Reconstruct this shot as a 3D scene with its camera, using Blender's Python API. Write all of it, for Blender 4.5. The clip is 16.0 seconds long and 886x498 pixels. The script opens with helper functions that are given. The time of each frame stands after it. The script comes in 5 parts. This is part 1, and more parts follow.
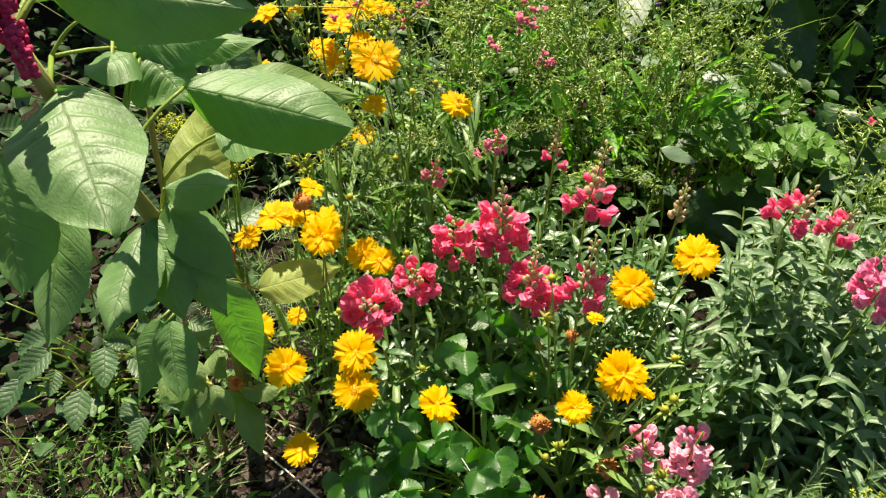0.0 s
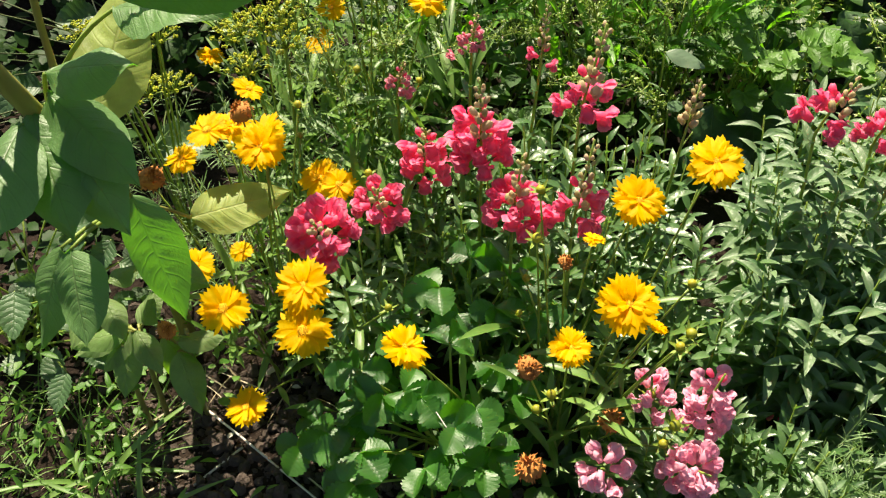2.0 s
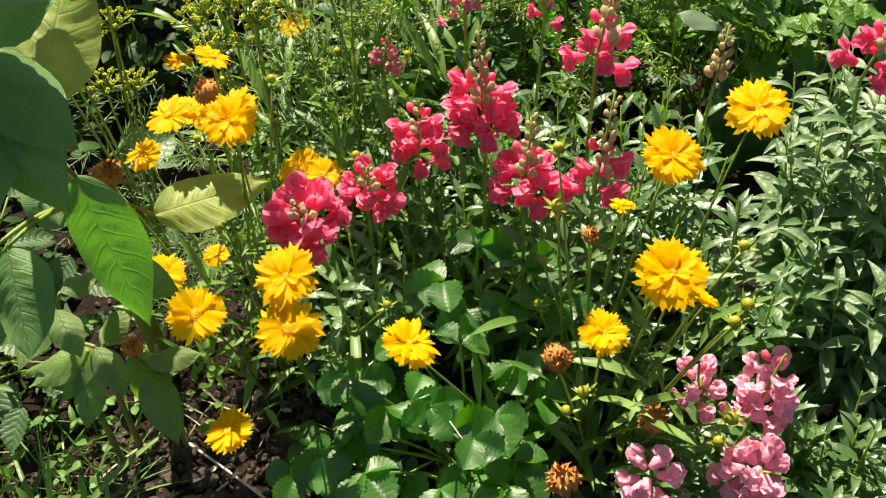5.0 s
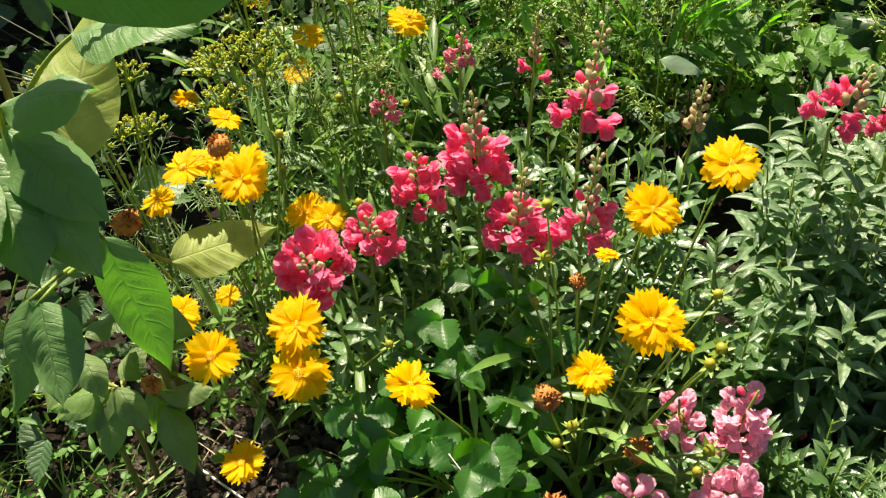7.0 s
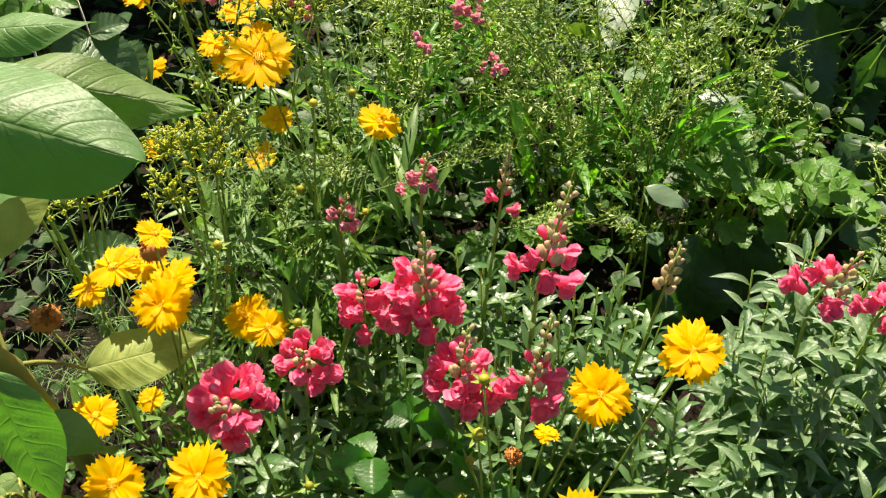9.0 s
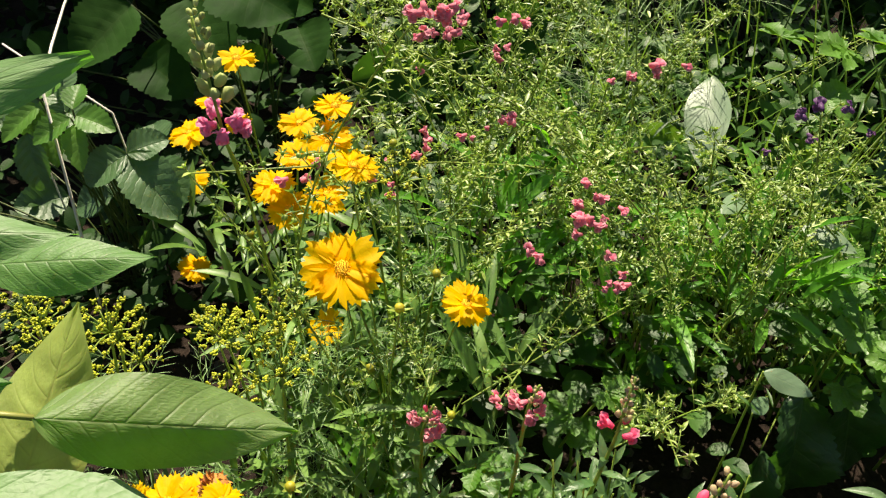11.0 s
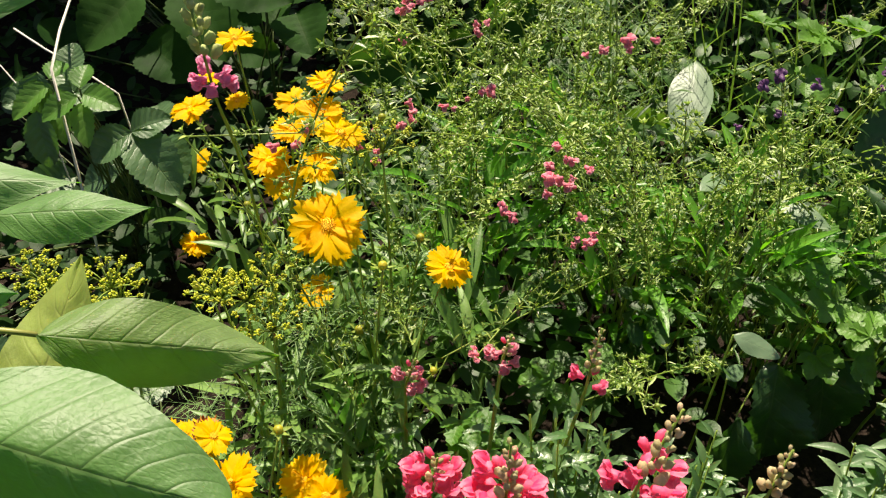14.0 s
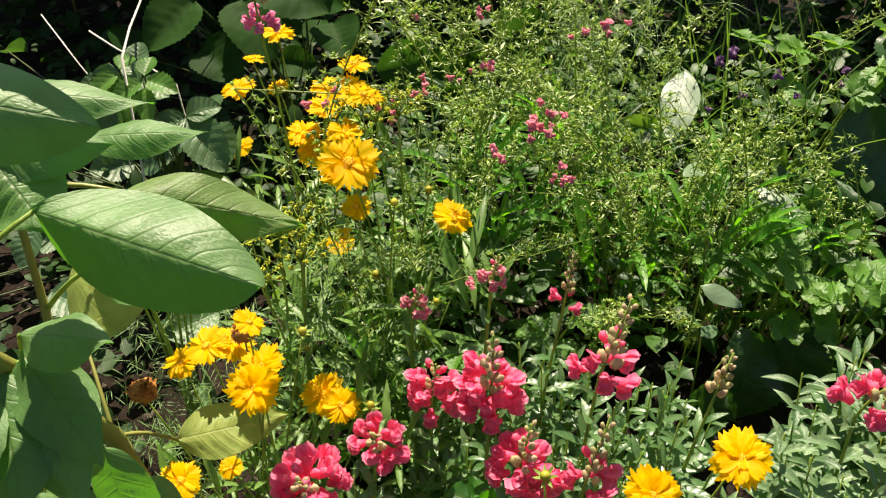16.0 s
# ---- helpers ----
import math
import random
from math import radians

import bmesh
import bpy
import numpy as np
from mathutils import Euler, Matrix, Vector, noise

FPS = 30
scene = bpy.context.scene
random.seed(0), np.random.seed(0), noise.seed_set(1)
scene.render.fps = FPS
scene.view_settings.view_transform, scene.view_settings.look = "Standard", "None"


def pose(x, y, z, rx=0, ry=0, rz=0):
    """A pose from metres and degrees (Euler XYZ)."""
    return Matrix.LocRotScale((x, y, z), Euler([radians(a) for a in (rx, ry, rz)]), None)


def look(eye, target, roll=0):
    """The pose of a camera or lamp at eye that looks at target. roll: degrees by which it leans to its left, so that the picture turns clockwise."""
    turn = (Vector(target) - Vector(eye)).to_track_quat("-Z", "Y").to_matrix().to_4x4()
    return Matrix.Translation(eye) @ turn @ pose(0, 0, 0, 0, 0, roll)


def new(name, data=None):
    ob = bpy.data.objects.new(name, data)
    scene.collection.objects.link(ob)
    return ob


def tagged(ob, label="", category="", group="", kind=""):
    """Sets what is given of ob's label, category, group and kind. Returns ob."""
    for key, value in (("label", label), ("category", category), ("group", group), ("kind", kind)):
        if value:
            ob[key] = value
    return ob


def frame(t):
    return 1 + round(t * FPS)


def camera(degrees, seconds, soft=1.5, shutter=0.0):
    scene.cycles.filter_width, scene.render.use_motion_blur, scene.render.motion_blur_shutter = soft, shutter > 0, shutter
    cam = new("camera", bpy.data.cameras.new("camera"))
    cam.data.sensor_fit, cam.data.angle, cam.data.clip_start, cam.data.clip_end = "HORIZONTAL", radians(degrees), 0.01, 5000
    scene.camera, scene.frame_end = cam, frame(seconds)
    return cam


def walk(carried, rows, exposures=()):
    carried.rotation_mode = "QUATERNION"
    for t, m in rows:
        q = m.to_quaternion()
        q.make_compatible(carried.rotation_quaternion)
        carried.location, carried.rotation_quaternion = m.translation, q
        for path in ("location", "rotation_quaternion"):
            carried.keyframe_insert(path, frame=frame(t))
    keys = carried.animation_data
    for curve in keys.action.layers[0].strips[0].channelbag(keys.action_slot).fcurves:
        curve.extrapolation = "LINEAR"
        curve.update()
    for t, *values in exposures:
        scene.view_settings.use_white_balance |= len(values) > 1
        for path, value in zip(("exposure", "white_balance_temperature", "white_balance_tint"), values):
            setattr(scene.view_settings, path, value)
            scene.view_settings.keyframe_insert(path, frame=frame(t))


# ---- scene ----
cam = camera(51.1, 16.0, soft=1.2)
PATH = [
    (0, (0.011, 0.005, 1.159), (0.011, 1.439, -0.235), 0.3),
    (0.5, (0.027, 0.012, 1.144), (0.025, 1.442, -0.254), 0.1),
    (1, (0.038, 0.044, 1.116), (0.048, 1.443, -0.313), 0.7),
    (1.5, (0.045, 0.084, 1.07), (0.061, 1.447, -0.393), 0.8),
    (2, (0.034, 0.1, 0.988), (0.055, 1.487, -0.453), -0.1),
    (2.5, (0.029, 0.121, 0.916), (0.062, 1.549, -0.483), -1.2),
    (3, (0.024, 0.149, 0.868), (0.068, 1.6, -0.508), -1.8),
    (3.2, (0.02, 0.158, 0.856), (0.068, 1.611, -0.516), -1.9),
    (5.3, (0.021, 0.146, 0.86), (0.067, 1.599, -0.514), -2.7),
    (5.5, (0.018, 0.141, 0.877), (0.068, 1.594, -0.497), -2.6),
    (6, (0.022, 0.129, 0.904), (0.076, 1.584, -0.467), -2.7),
    (6.5, (0.019, 0.127, 0.922), (0.071, 1.579, -0.452), -2.9),
    (7, (0.022, 0.135, 0.931), (0.074, 1.587, -0.444), -3.0),
    (7.5, (0.036, 0.154, 0.946), (0.087, 1.606, -0.428), -3.1),
    (8, (0.057, 0.197, 0.964), (0.106, 1.649, -0.41), -1.7),
    (8.5, (0.074, 0.243, 0.979), (0.115, 1.694, -0.397), 1.5),
    (9, (0.083, 0.273, 0.98), (0.122, 1.724, -0.396), 3.1),
    (9.5, (0.077, 0.328, 0.991), (0.117, 1.777, -0.387), 3.5),
    (10, (0.043, 0.409, 1.01), (0.076, 1.841, -0.385), 3.9),
    (10.2, (0.028, 0.439, 1.018), (0.058, 1.868, -0.381), 3.8),
    (12.3, (-0.019, 0.536, 1.047), (0.006, 1.938, -0.378), 4.0),
    (12.5, (-0.017, 0.538, 1.045), (0.006, 1.94, -0.381), 4.0),
    (13, (-0.007, 0.538, 1.04), (0.015, 1.939, -0.387), 3.8),
    (13.5, (0.0, 0.506, 1.044), (0.019, 1.914, -0.376), 3.6),
    (14, (0.019, 0.449, 1.047), (0.027, 1.874, -0.357), 3.4),
    (14.5, (0.038, 0.379, 1.047), (0.028, 1.836, -0.324), 3.2),
    (15, (0.051, 0.334, 1.04), (0.033, 1.8, -0.32), 3.0),
    (15.5, (0.06, 0.292, 1.047), (0.015, 1.78, -0.289), 2.8),
    (16, (0.062, 0.253, 1.062), (-0.014, 1.766, -0.243), 2.6),
]
walk(cam, [(t, look(eye, target, roll)) for t, eye, target, roll in PATH], [(0.0, 1.1, 7100, 13), (8.5, 1.09, 7100, 13), (10.0, 1.02, 7100, 13), (12.5, 0.92, 7100, 13), (14.5, 0.93, 7100, 13), (16.0, 1.02, 7100, 13)])

# ---- light ----
world = bpy.data.worlds.new("sky")
scene.world = world
world.use_nodes = True
SUN_EL, SUN_AZ = radians(58), radians(-12)
wt = world.node_tree
sky = wt.nodes.new("ShaderNodeTexSky")
sky.sky_type = "NISHITA"
sky.sun_disc = False
sky.sun_elevation, sky.sun_rotation = SUN_EL, SUN_AZ
wt.nodes["Background"].inputs["Strength"].default_value = 0.05
wt.links.new(sky.outputs["Color"], wt.nodes["Background"].inputs["Color"])
sun = new("sun", bpy.data.lights.new("sun", "SUN"))
sun.data.energy, sun.data.angle, sun.data.color = 5.0, radians(0.53), (1.0, 0.94, 0.78)
sun_way = Vector((math.sin(SUN_AZ) * math.cos(SUN_EL), math.cos(SUN_AZ) * math.cos(SUN_EL), math.sin(SUN_EL)))
sun.matrix_world = look(sun_way * 5, (0, 0, 0))

rng = random.Random(7)
UP = Vector((0, 0, 1))


# ---- materials ----
def material(name):
    m = bpy.data.materials.new(name)
    m.use_nodes = True
    return m, m.node_tree, m.node_tree.nodes["Principled BSDF"], m.node_tree.nodes["Material Output"]


def node(tree, kind, **values):
    n = tree.nodes.new(kind)
    for key, value in values.items():
        n.inputs[key.replace("_", " ")].default_value = value
    return n


def leaf_material(name, dark, light, glow, through_part=0.35, rough=0.42, veins=0.0, vein_count=9.0, slant=3.0, relief=0.25, island=False, spot=0.25, vein_tint=1.25, shine=0.5, rim_gloss=None):
    """A leaf: two greens by piece, mottling, ribs along its own axes, and light that shines through."""
    m, tree, bsdf, out = material(name)
    link = tree.links.new
    if island:
        source = tree.nodes.new("ShaderNodeNewGeometry").outputs["Random Per Island"]
    else:
        source = tree.nodes.new("ShaderNodeObjectInfo").outputs["Random"]
    tone = tree.nodes.new("ShaderNodeMix")
    tone.data_type = "RGBA"
    tone.inputs["A"].default_value, tone.inputs["B"].default_value = (*dark, 1), (*light, 1)
    link(source, tone.inputs["Factor"])
    coords = tree.nodes.new("ShaderNodeTexCoord")
    patches = node(tree, "ShaderNodeTexNoise", Scale=38.0, Detail=4.0)
    place = tree.nodes.new("ShaderNodeNewGeometry")
    link(place.outputs["Position"], patches.inputs["Vector"])
    ramp = tree.nodes.new("ShaderNodeMapRange")
    ramp.inputs["From Min"].default_value, ramp.inputs["From Max"].default_value = 0.3, 0.7
    ramp.inputs["To Min"].default_value, ramp.inputs["To Max"].default_value = 1 - spot, 1 + spot
    link(patches.outputs["Fac"], ramp.inputs["Value"])
    scaled = tree.nodes.new("ShaderNodeVectorMath")
    scaled.operation = "SCALE"
    link(tone.outputs["Result"], scaled.inputs[0])
    link(ramp.outputs["Result"], scaled.inputs["Scale"])
    colour = scaled.outputs["Vector"]
    height = None
    fine = node(tree, "ShaderNodeTexNoise", Scale=420.0, Detail=2.0)
    link(place.outputs["Position"], fine.inputs["Vector"])
    if veins > 0:
        parts = tree.nodes.new("ShaderNodeSeparateXYZ")
        link(coords.outputs["UV"], parts.inputs[0])

        def calc(op, a, b=None):
            n = tree.nodes.new("ShaderNodeMath")
            n.operation = op
            for i, v in enumerate((a, b)):
                if v is None:
                    continue
                if isinstance(v, (int, float)):
                    n.inputs[i].default_value = v
                else:
                    link(v, n.inputs[i])
            return n.outputs[0]

        offset = calc("SUBTRACT", parts.outputs["X"], 0.5)
        across = calc("ABSOLUTE", offset)
        wander = node(tree, "ShaderNodeTexNoise", Scale=3.5, Detail=1.0)
        link(coords.outputs["UV"], wander.inputs["Vector"])
        bow = calc("MULTIPLY", calc("MULTIPLY", across, calc("ADD", across, 0.75)), slant * 1.0)
        shift = calc("ADD", calc("MULTIPLY", calc("SIGN", offset), 0.17), calc("MULTIPLY", wander.outputs["Fac"], 0.3))
        phase = calc("ADD", calc("SUBTRACT", calc("MULTIPLY", parts.outputs["Y"], vein_count), bow), shift)
        saw = calc("ABSOLUTE", calc("SUBTRACT", calc("FRACT", phase), 0.5))
        side = calc("MULTIPLY", calc("SMOOTH_MAX", calc("SUBTRACT", 1.0, calc("MULTIPLY", saw, 13.0)), 0.0), calc("MAXIMUM", calc("SUBTRACT", 0.85, calc("MULTIPLY", across, 1.7)), 0.1))
        mid = calc("SMOOTH_MAX", calc("SUBTRACT", 1.0, calc("MULTIPLY", across, 42.0)), 0.0)
        net = node(tree, "ShaderNodeTexVoronoi", Scale=vein_count * 3.2)
        net.feature = "DISTANCE_TO_EDGE"
        link(coords.outputs["UV"], net.inputs["Vector"])
        rib = calc("MAXIMUM", side, mid)
        tint = tree.nodes.new("ShaderNodeMix")
        tint.data_type = "RGBA"
        link(calc("MULTIPLY", rib, 0.6 * min(1.0, veins)), tint.inputs["Factor"])
        link(colour, tint.inputs["A"])
        tint.inputs["B"].default_value = (light[0] * vein_tint * 1.3 + 0.02, light[1] * vein_tint + 0.02, light[2] * vein_tint + 0.01, 1)
        colour = tint.outputs["Result"]
        bulge = calc("MULTIPLY", saw, 2.0)
        height = calc("ADD", calc("MULTIPLY", calc("SUBTRACT", bulge, rib), veins), calc("ADD", calc("MULTIPLY", fine.outputs["Fac"], 0.3), calc("MULTIPLY", calc("MINIMUM", net.outputs["Distance"], 0.3), 0.6 * veins)))
    else:
        height = fine.outputs["Fac"]
    # Petal tips mixed paler: gloss along the rim, painted into the colour.
    if rim_gloss is not None:
        along = tree.nodes.new("ShaderNodeSeparateXYZ")
        link(coords.outputs["UV"], along.inputs[0])
        edge = tree.nodes.new("ShaderNodeMapRange")
        edge.interpolation_type = "SMOOTHSTEP"
        edge.inputs["From Min"].default_value, edge.inputs["From Max"].default_value, edge.inputs["To Max"].default_value = 0.55, 1.0, 0.45
        link(along.outputs["Y"], edge.inputs["Value"])
        pale = tree.nodes.new("ShaderNodeMix")
        pale.data_type = "RGBA"
        link(edge.outputs["Result"], pale.inputs["Factor"])
        link(colour, pale.inputs["A"])
        pale.inputs["B"].default_value = (*rim_gloss, 1)
        colour = pale.outputs["Result"]
    bump = node(tree, "ShaderNodeBump", Strength=relief, Distance=0.002)
    link(height, bump.inputs["Height"])
    bsdf.inputs["Specular IOR Level"].default_value = shine
    link(colour, bsdf.inputs["Base Color"])
    link(bump.outputs["Normal"], bsdf.inputs["Normal"])
    gloss = tree.nodes.new("ShaderNodeMapRange")
    gloss.inputs["To Min"].default_value, gloss.inputs["To Max"].default_value = rough - 0.07, rough + 0.12
    link(patches.outputs["Fac"], gloss.inputs["Value"])
    link(gloss.outputs["Result"], bsdf.inputs["Roughness"])
    lit = tree.nodes.new("ShaderNodeBsdfTranslucent")
    tinted = tree.nodes.new("ShaderNodeMix")
    tinted.data_type, tinted.blend_type = "RGBA", "MULTIPLY"
    tinted.inputs["Factor"].default_value = 0.4
    tinted.inputs["A"].default_value = (*glow, 1)
    link(ramp.outputs["Result"], tinted.inputs["B"])
    link(tinted.outputs["Result"], lit.inputs["Color"])
    link(bump.outputs["Normal"], lit.inputs["Normal"])
    both = tree.nodes.new("ShaderNodeMixShader")
    both.inputs[0].default_value = through_part
    link(bsdf.outputs[0], both.inputs[1])
    link(lit.outputs[0], both.inputs[2])
    link(both.outputs[0], out.inputs["Surface"])
    return m


def plain_material(name, dark, light, rough=0.6, scale=60.0, relief=0.3, distance=0.002, island=False):
    m, tree, bsdf, _ = material(name)
    link = tree.links.new
    place = tree.nodes.new("ShaderNodeNewGeometry")
    grain = node(tree, "ShaderNodeTexNoise", Scale=scale, Detail=6.0)
    link(place.outputs["Position"], grain.inputs["Vector"])
    tone = tree.nodes.new("ShaderNodeMix")
    tone.data_type = "RGBA"
    tone.inputs["A"].default_value, tone.inputs["B"].default_value = (*dark, 1), (*light, 1)
    link(place.outputs["Random Per Island"] if island else grain.outputs["Fac"], tone.inputs["Factor"])
    link(tone.outputs["Result"], bsdf.inputs["Base Color"])
    bump = node(tree, "ShaderNodeBump", Strength=relief, Distance=distance)
    fine = node(tree, "ShaderNodeTexNoise", Scale=scale * 5, Detail=5.0)
    link(place.outputs["Position"], fine.inputs["Vector"])
    link(fine.outputs["Fac"], bump.inputs["Height"])
    link(bump.outputs["Normal"], bsdf.inputs["Normal"])
    bsdf.inputs["Roughness"].default_value = rough
    return m


M_AMARANTH = leaf_material("amaranth_leaf", (0.105, 0.232, 0.054), (0.145, 0.272, 0.09), (0.17, 0.54, 0.025), 0.38, 0.5, 1.0, 8.0, 2.4, 0.32, shine=0.8, vein_tint=0.4, spot=0.16)
M_AMARANTH_MID = leaf_material("amaranth_pale_leaf", (0.15, 0.24, 0.07), (0.19, 0.28, 0.1), (0.28, 0.64, 0.02), 0.4, 0.5, 1.0, 8.0, 2.4, 0.4, shine=0.5, vein_tint=0.5)
M_AMARANTH_OLD = leaf_material("amaranth_old_leaf", (0.27, 0.36, 0.07), (0.34, 0.42, 0.11), (0.5, 0.65, 0.05), 0.42, 0.52, 0.75, 8.0, 2.4, 0.3, vein_tint=0.6)
M_SNAP = leaf_material("snapdragon_leaf", (0.05, 0.135, 0.035), (0.14, 0.245, 0.095), (0.22, 0.48, 0.05), 0.28, 0.34, 0.35, 5.0, 1.5, 0.3, shine=0.85)
M_SNAP_MASS = leaf_material("snapdragon_foliage", (0.04, 0.11, 0.028), (0.14, 0.245, 0.095), (0.22, 0.48, 0.05), 0.28, 0.34, island=True, shine=0.85)
M_CORE = leaf_material("coreopsis_leaf", (0.08, 0.18, 0.03), (0.18, 0.31, 0.075), (0.26, 0.5, 0.05), 0.3, 0.4, 0.25, 2.0, 1.0, 0.2)
M_CORE_MASS = leaf_material("coreopsis_foliage", (0.06, 0.15, 0.022), (0.18, 0.31, 0.075), (0.26, 0.5, 0.05), 0.3, 0.4, island=True)
M_STRAW = leaf_material("strawberry_leaf", (0.015, 0.085, 0.008), (0.05, 0.175, 0.02), (0.16, 0.6, 0.012), 0.38, 0.42, 0.6, 8.0, 2.4, 0.16, vein_tint=1.1, shine=0.8)
M_WEED = leaf_material("weed_leaf", (0.05, 0.16, 0.018), (0.13, 0.27, 0.04), (0.3, 0.62, 0.05), 0.36, 0.46, island=True, shine=0.45)
M_GRASS = leaf_material("grass_blade", (0.05, 0.15, 0.02), (0.15, 0.26, 0.05), (0.28, 0.52, 0.05), 0.3, 0.45, island=True)
M_DRYGRASS = plain_material("dry_grass", (0.28, 0.22, 0.12), (0.5, 0.43, 0.3), 0.7, island=True)
M_SEEDY = leaf_material("seeding_foliage", (0.07, 0.17, 0.012), (0.4, 0.5, 0.12), (0.42, 0.66, 0.06), 0.32, 0.4, island=True, shine=0.8)
M_CHAFF = plain_material("dry_chaff", (0.45, 0.38, 0.26), (0.8, 0.78, 0.66), 0.7, island=True)
M_LUSH = leaf_material("lush_lance_leaf", (0.05, 0.19, 0.012), (0.13, 0.33, 0.03), (0.24, 0.7, 0.02), 0.4, 0.4, 0.3, 5.0, 1.2, 0.25, shine=0.7)
# Darker copy of the green stem: shade is part of its colour.
M_STEM_DARK = leaf_material("shade_darkened_stem", (0.05, 0.08, 0.015), (0.09, 0.12, 0.03), (0.1, 0.2, 0.02), 0.15, 0.5)
# Vine leaves: shade at the back is put into this dark green.
M_VINE_SHADE = leaf_material("shade_darkened_vine_leaf", (0.01, 0.036, 0.007), (0.026, 0.07, 0.014), (0.1, 0.28, 0.02), 0.25, 0.55, 0.4, 7.0, 2.6, 0.16, shine=0.06, vein_tint=0.9)
M_NETTLE = leaf_material("nettle_leaf", (0.04, 0.1, 0.034), (0.08, 0.155, 0.06), (0.13, 0.34, 0.03), 0.22, 0.44, 0.6, 7.0, 2.6, 0.4, shine=0.6, vein_tint=0.8)
# Leaf colour lowered so the back reads as shade.
M_SHADE_MASS = leaf_material("shade_darkened_foliage", (0.01, 0.035, 0.006), (0.025, 0.07, 0.012), (0.08, 0.2, 0.02), 0.2, 0.5, island=True, shine=0.2)
# Fill leaves kept darker than the top ones, as painted shade in the gaps.
M_UNDER_SHADE = leaf_material("shade_darkened_understory", (0.015, 0.055, 0.008), (0.05, 0.13, 0.016), (0.14, 0.38, 0.03), 0.28, 0.45, island=True, shine=0.4)
M_SILVER = leaf_material("broad_snapdragon_leaf", (0.08, 0.17, 0.065), (0.2, 0.3, 0.15), (0.2, 0.5, 0.05), 0.26, 0.44, 0.5, 5.0, 1.5, 0.4, shine=0.75)
M_SILVER_MASS = leaf_material("broad_snapdragon_foliage", (0.06, 0.14, 0.05), (0.2, 0.3, 0.15), (0.2, 0.5, 0.05), 0.26, 0.44, island=True, shine=0.75, relief=0.35)
M_SHEEN = leaf_material("smooth_pale_leaf", (0.1, 0.18, 0.09), (0.15, 0.23, 0.13), (0.2, 0.4, 0.07), 0.2, 0.42, 0.2, 6.0, 2.2, 0.2, shine=0.62, spot=0.15)
# Dock leaves: green lowered to carry the shadow they stand in.
M_BIG_SHADE = leaf_material("shade_darkened_broad_leaf", (0.018, 0.055, 0.018), (0.04, 0.095, 0.03), (0.08, 0.26, 0.02), 0.22, 0.4, 0.6, 5.0, 2.0, 0.4, shine=0.5, vein_tint=1.3)
M_LOBED = leaf_material("lobed_leaf", (0.055, 0.16, 0.016), (0.11, 0.24, 0.035), (0.3, 0.58, 0.04), 0.34, 0.45, 0.6, 6.0, 2.4, 0.25)
M_DILL = leaf_material("dill_thread", (0.09, 0.19, 0.05), (0.2, 0.32, 0.12), (0.35, 0.55, 0.1), 0.25, 0.5, island=True)
M_UMBEL = leaf_material("dill_umbel", (0.48, 0.55, 0.025), (0.7, 0.7, 0.07), (0.6, 0.65, 0.05), 0.3, 0.55, island=True)
M_YELLOW = leaf_material("coreopsis_petal", (0.93, 0.53, 0.003), (0.97, 0.63, 0.005), (1.0, 0.7, 0.008), 0.54, 0.55, 0.12, 3.0, 0.0, 0.3, spot=0.07, vein_tint=1.0, shine=0.15)
M_DISC = plain_material("coreopsis_disc", (0.84, 0.42, 0.006), (0.94, 0.58, 0.01), 0.7, 300, 0.5, island=True)
M_CORAL = leaf_material("coral_petal", (0.93, 0.055, 0.21), (1.0, 0.23, 0.41), (1.0, 0.18, 0.36), 0.52, 0.5, island=True, spot=0.2, shine=0.5, rim_gloss=(1.0, 0.5, 0.64))
M_PINK = leaf_material("pink_petal", (0.95, 0.34, 0.52), (1.0, 0.62, 0.72), (1.0, 0.5, 0.63), 0.46, 0.6, island=True, spot=0.15, shine=0.4, rim_gloss=(1.0, 0.74, 0.82))
M_FADED = leaf_material("faded_petal", (0.6, 0.1, 0.19), (0.85, 0.36, 0.42), (0.85, 0.28, 0.34), 0.4, 0.6, island=True, spot=0.3, shine=0.3, rim_gloss=(0.9, 0.65, 0.68))
M_MAGENTA = leaf_material("magenta_petal", (0.8, 0.13, 0.34), (0.94, 0.38, 0.58), (0.92, 0.28, 0.46), 0.42, 0.6, island=True, spot=0.25, shine=0.4, rim_gloss=(0.95, 0.6, 0.75))
M_PURPLE = leaf_material("purple_petal", (0.1, 0.03, 0.13), (0.2, 0.09, 0.22), (0.25, 0.1, 0.28), 0.3, 0.55)
M_BUD = leaf_material("snapdragon_bud", (0.5, 0.5, 0.24), (0.76, 0.56, 0.4), (0.75, 0.62, 0.34), 0.45, 0.7)
M_PALEBUD = leaf_material("pale_green_bud", (0.46, 0.54, 0.18), (0.66, 0.68, 0.3), (0.5, 0.6, 0.2), 0.36, 0.65)
M_GREENBUD = leaf_material("green_bud", (0.3, 0.32, 0.02), (0.5, 0.44, 0.03), (0.4, 0.45, 0.05), 0.2, 0.5)
M_WILT = plain_material("wilted_petal", (0.3, 0.085, 0.012), (0.62, 0.28, 0.06), 0.8, 200, island=True)
M_STEM = leaf_material("green_stem", (0.19, 0.29, 0.04), (0.28, 0.38, 0.07), (0.4, 0.55, 0.06), 0.25, 0.45)
M_STEM_RED = plain_material("amaranth_stem", (0.3, 0.24, 0.06), (0.2, 0.27, 0.06), 0.45, 14.0, 0.2)
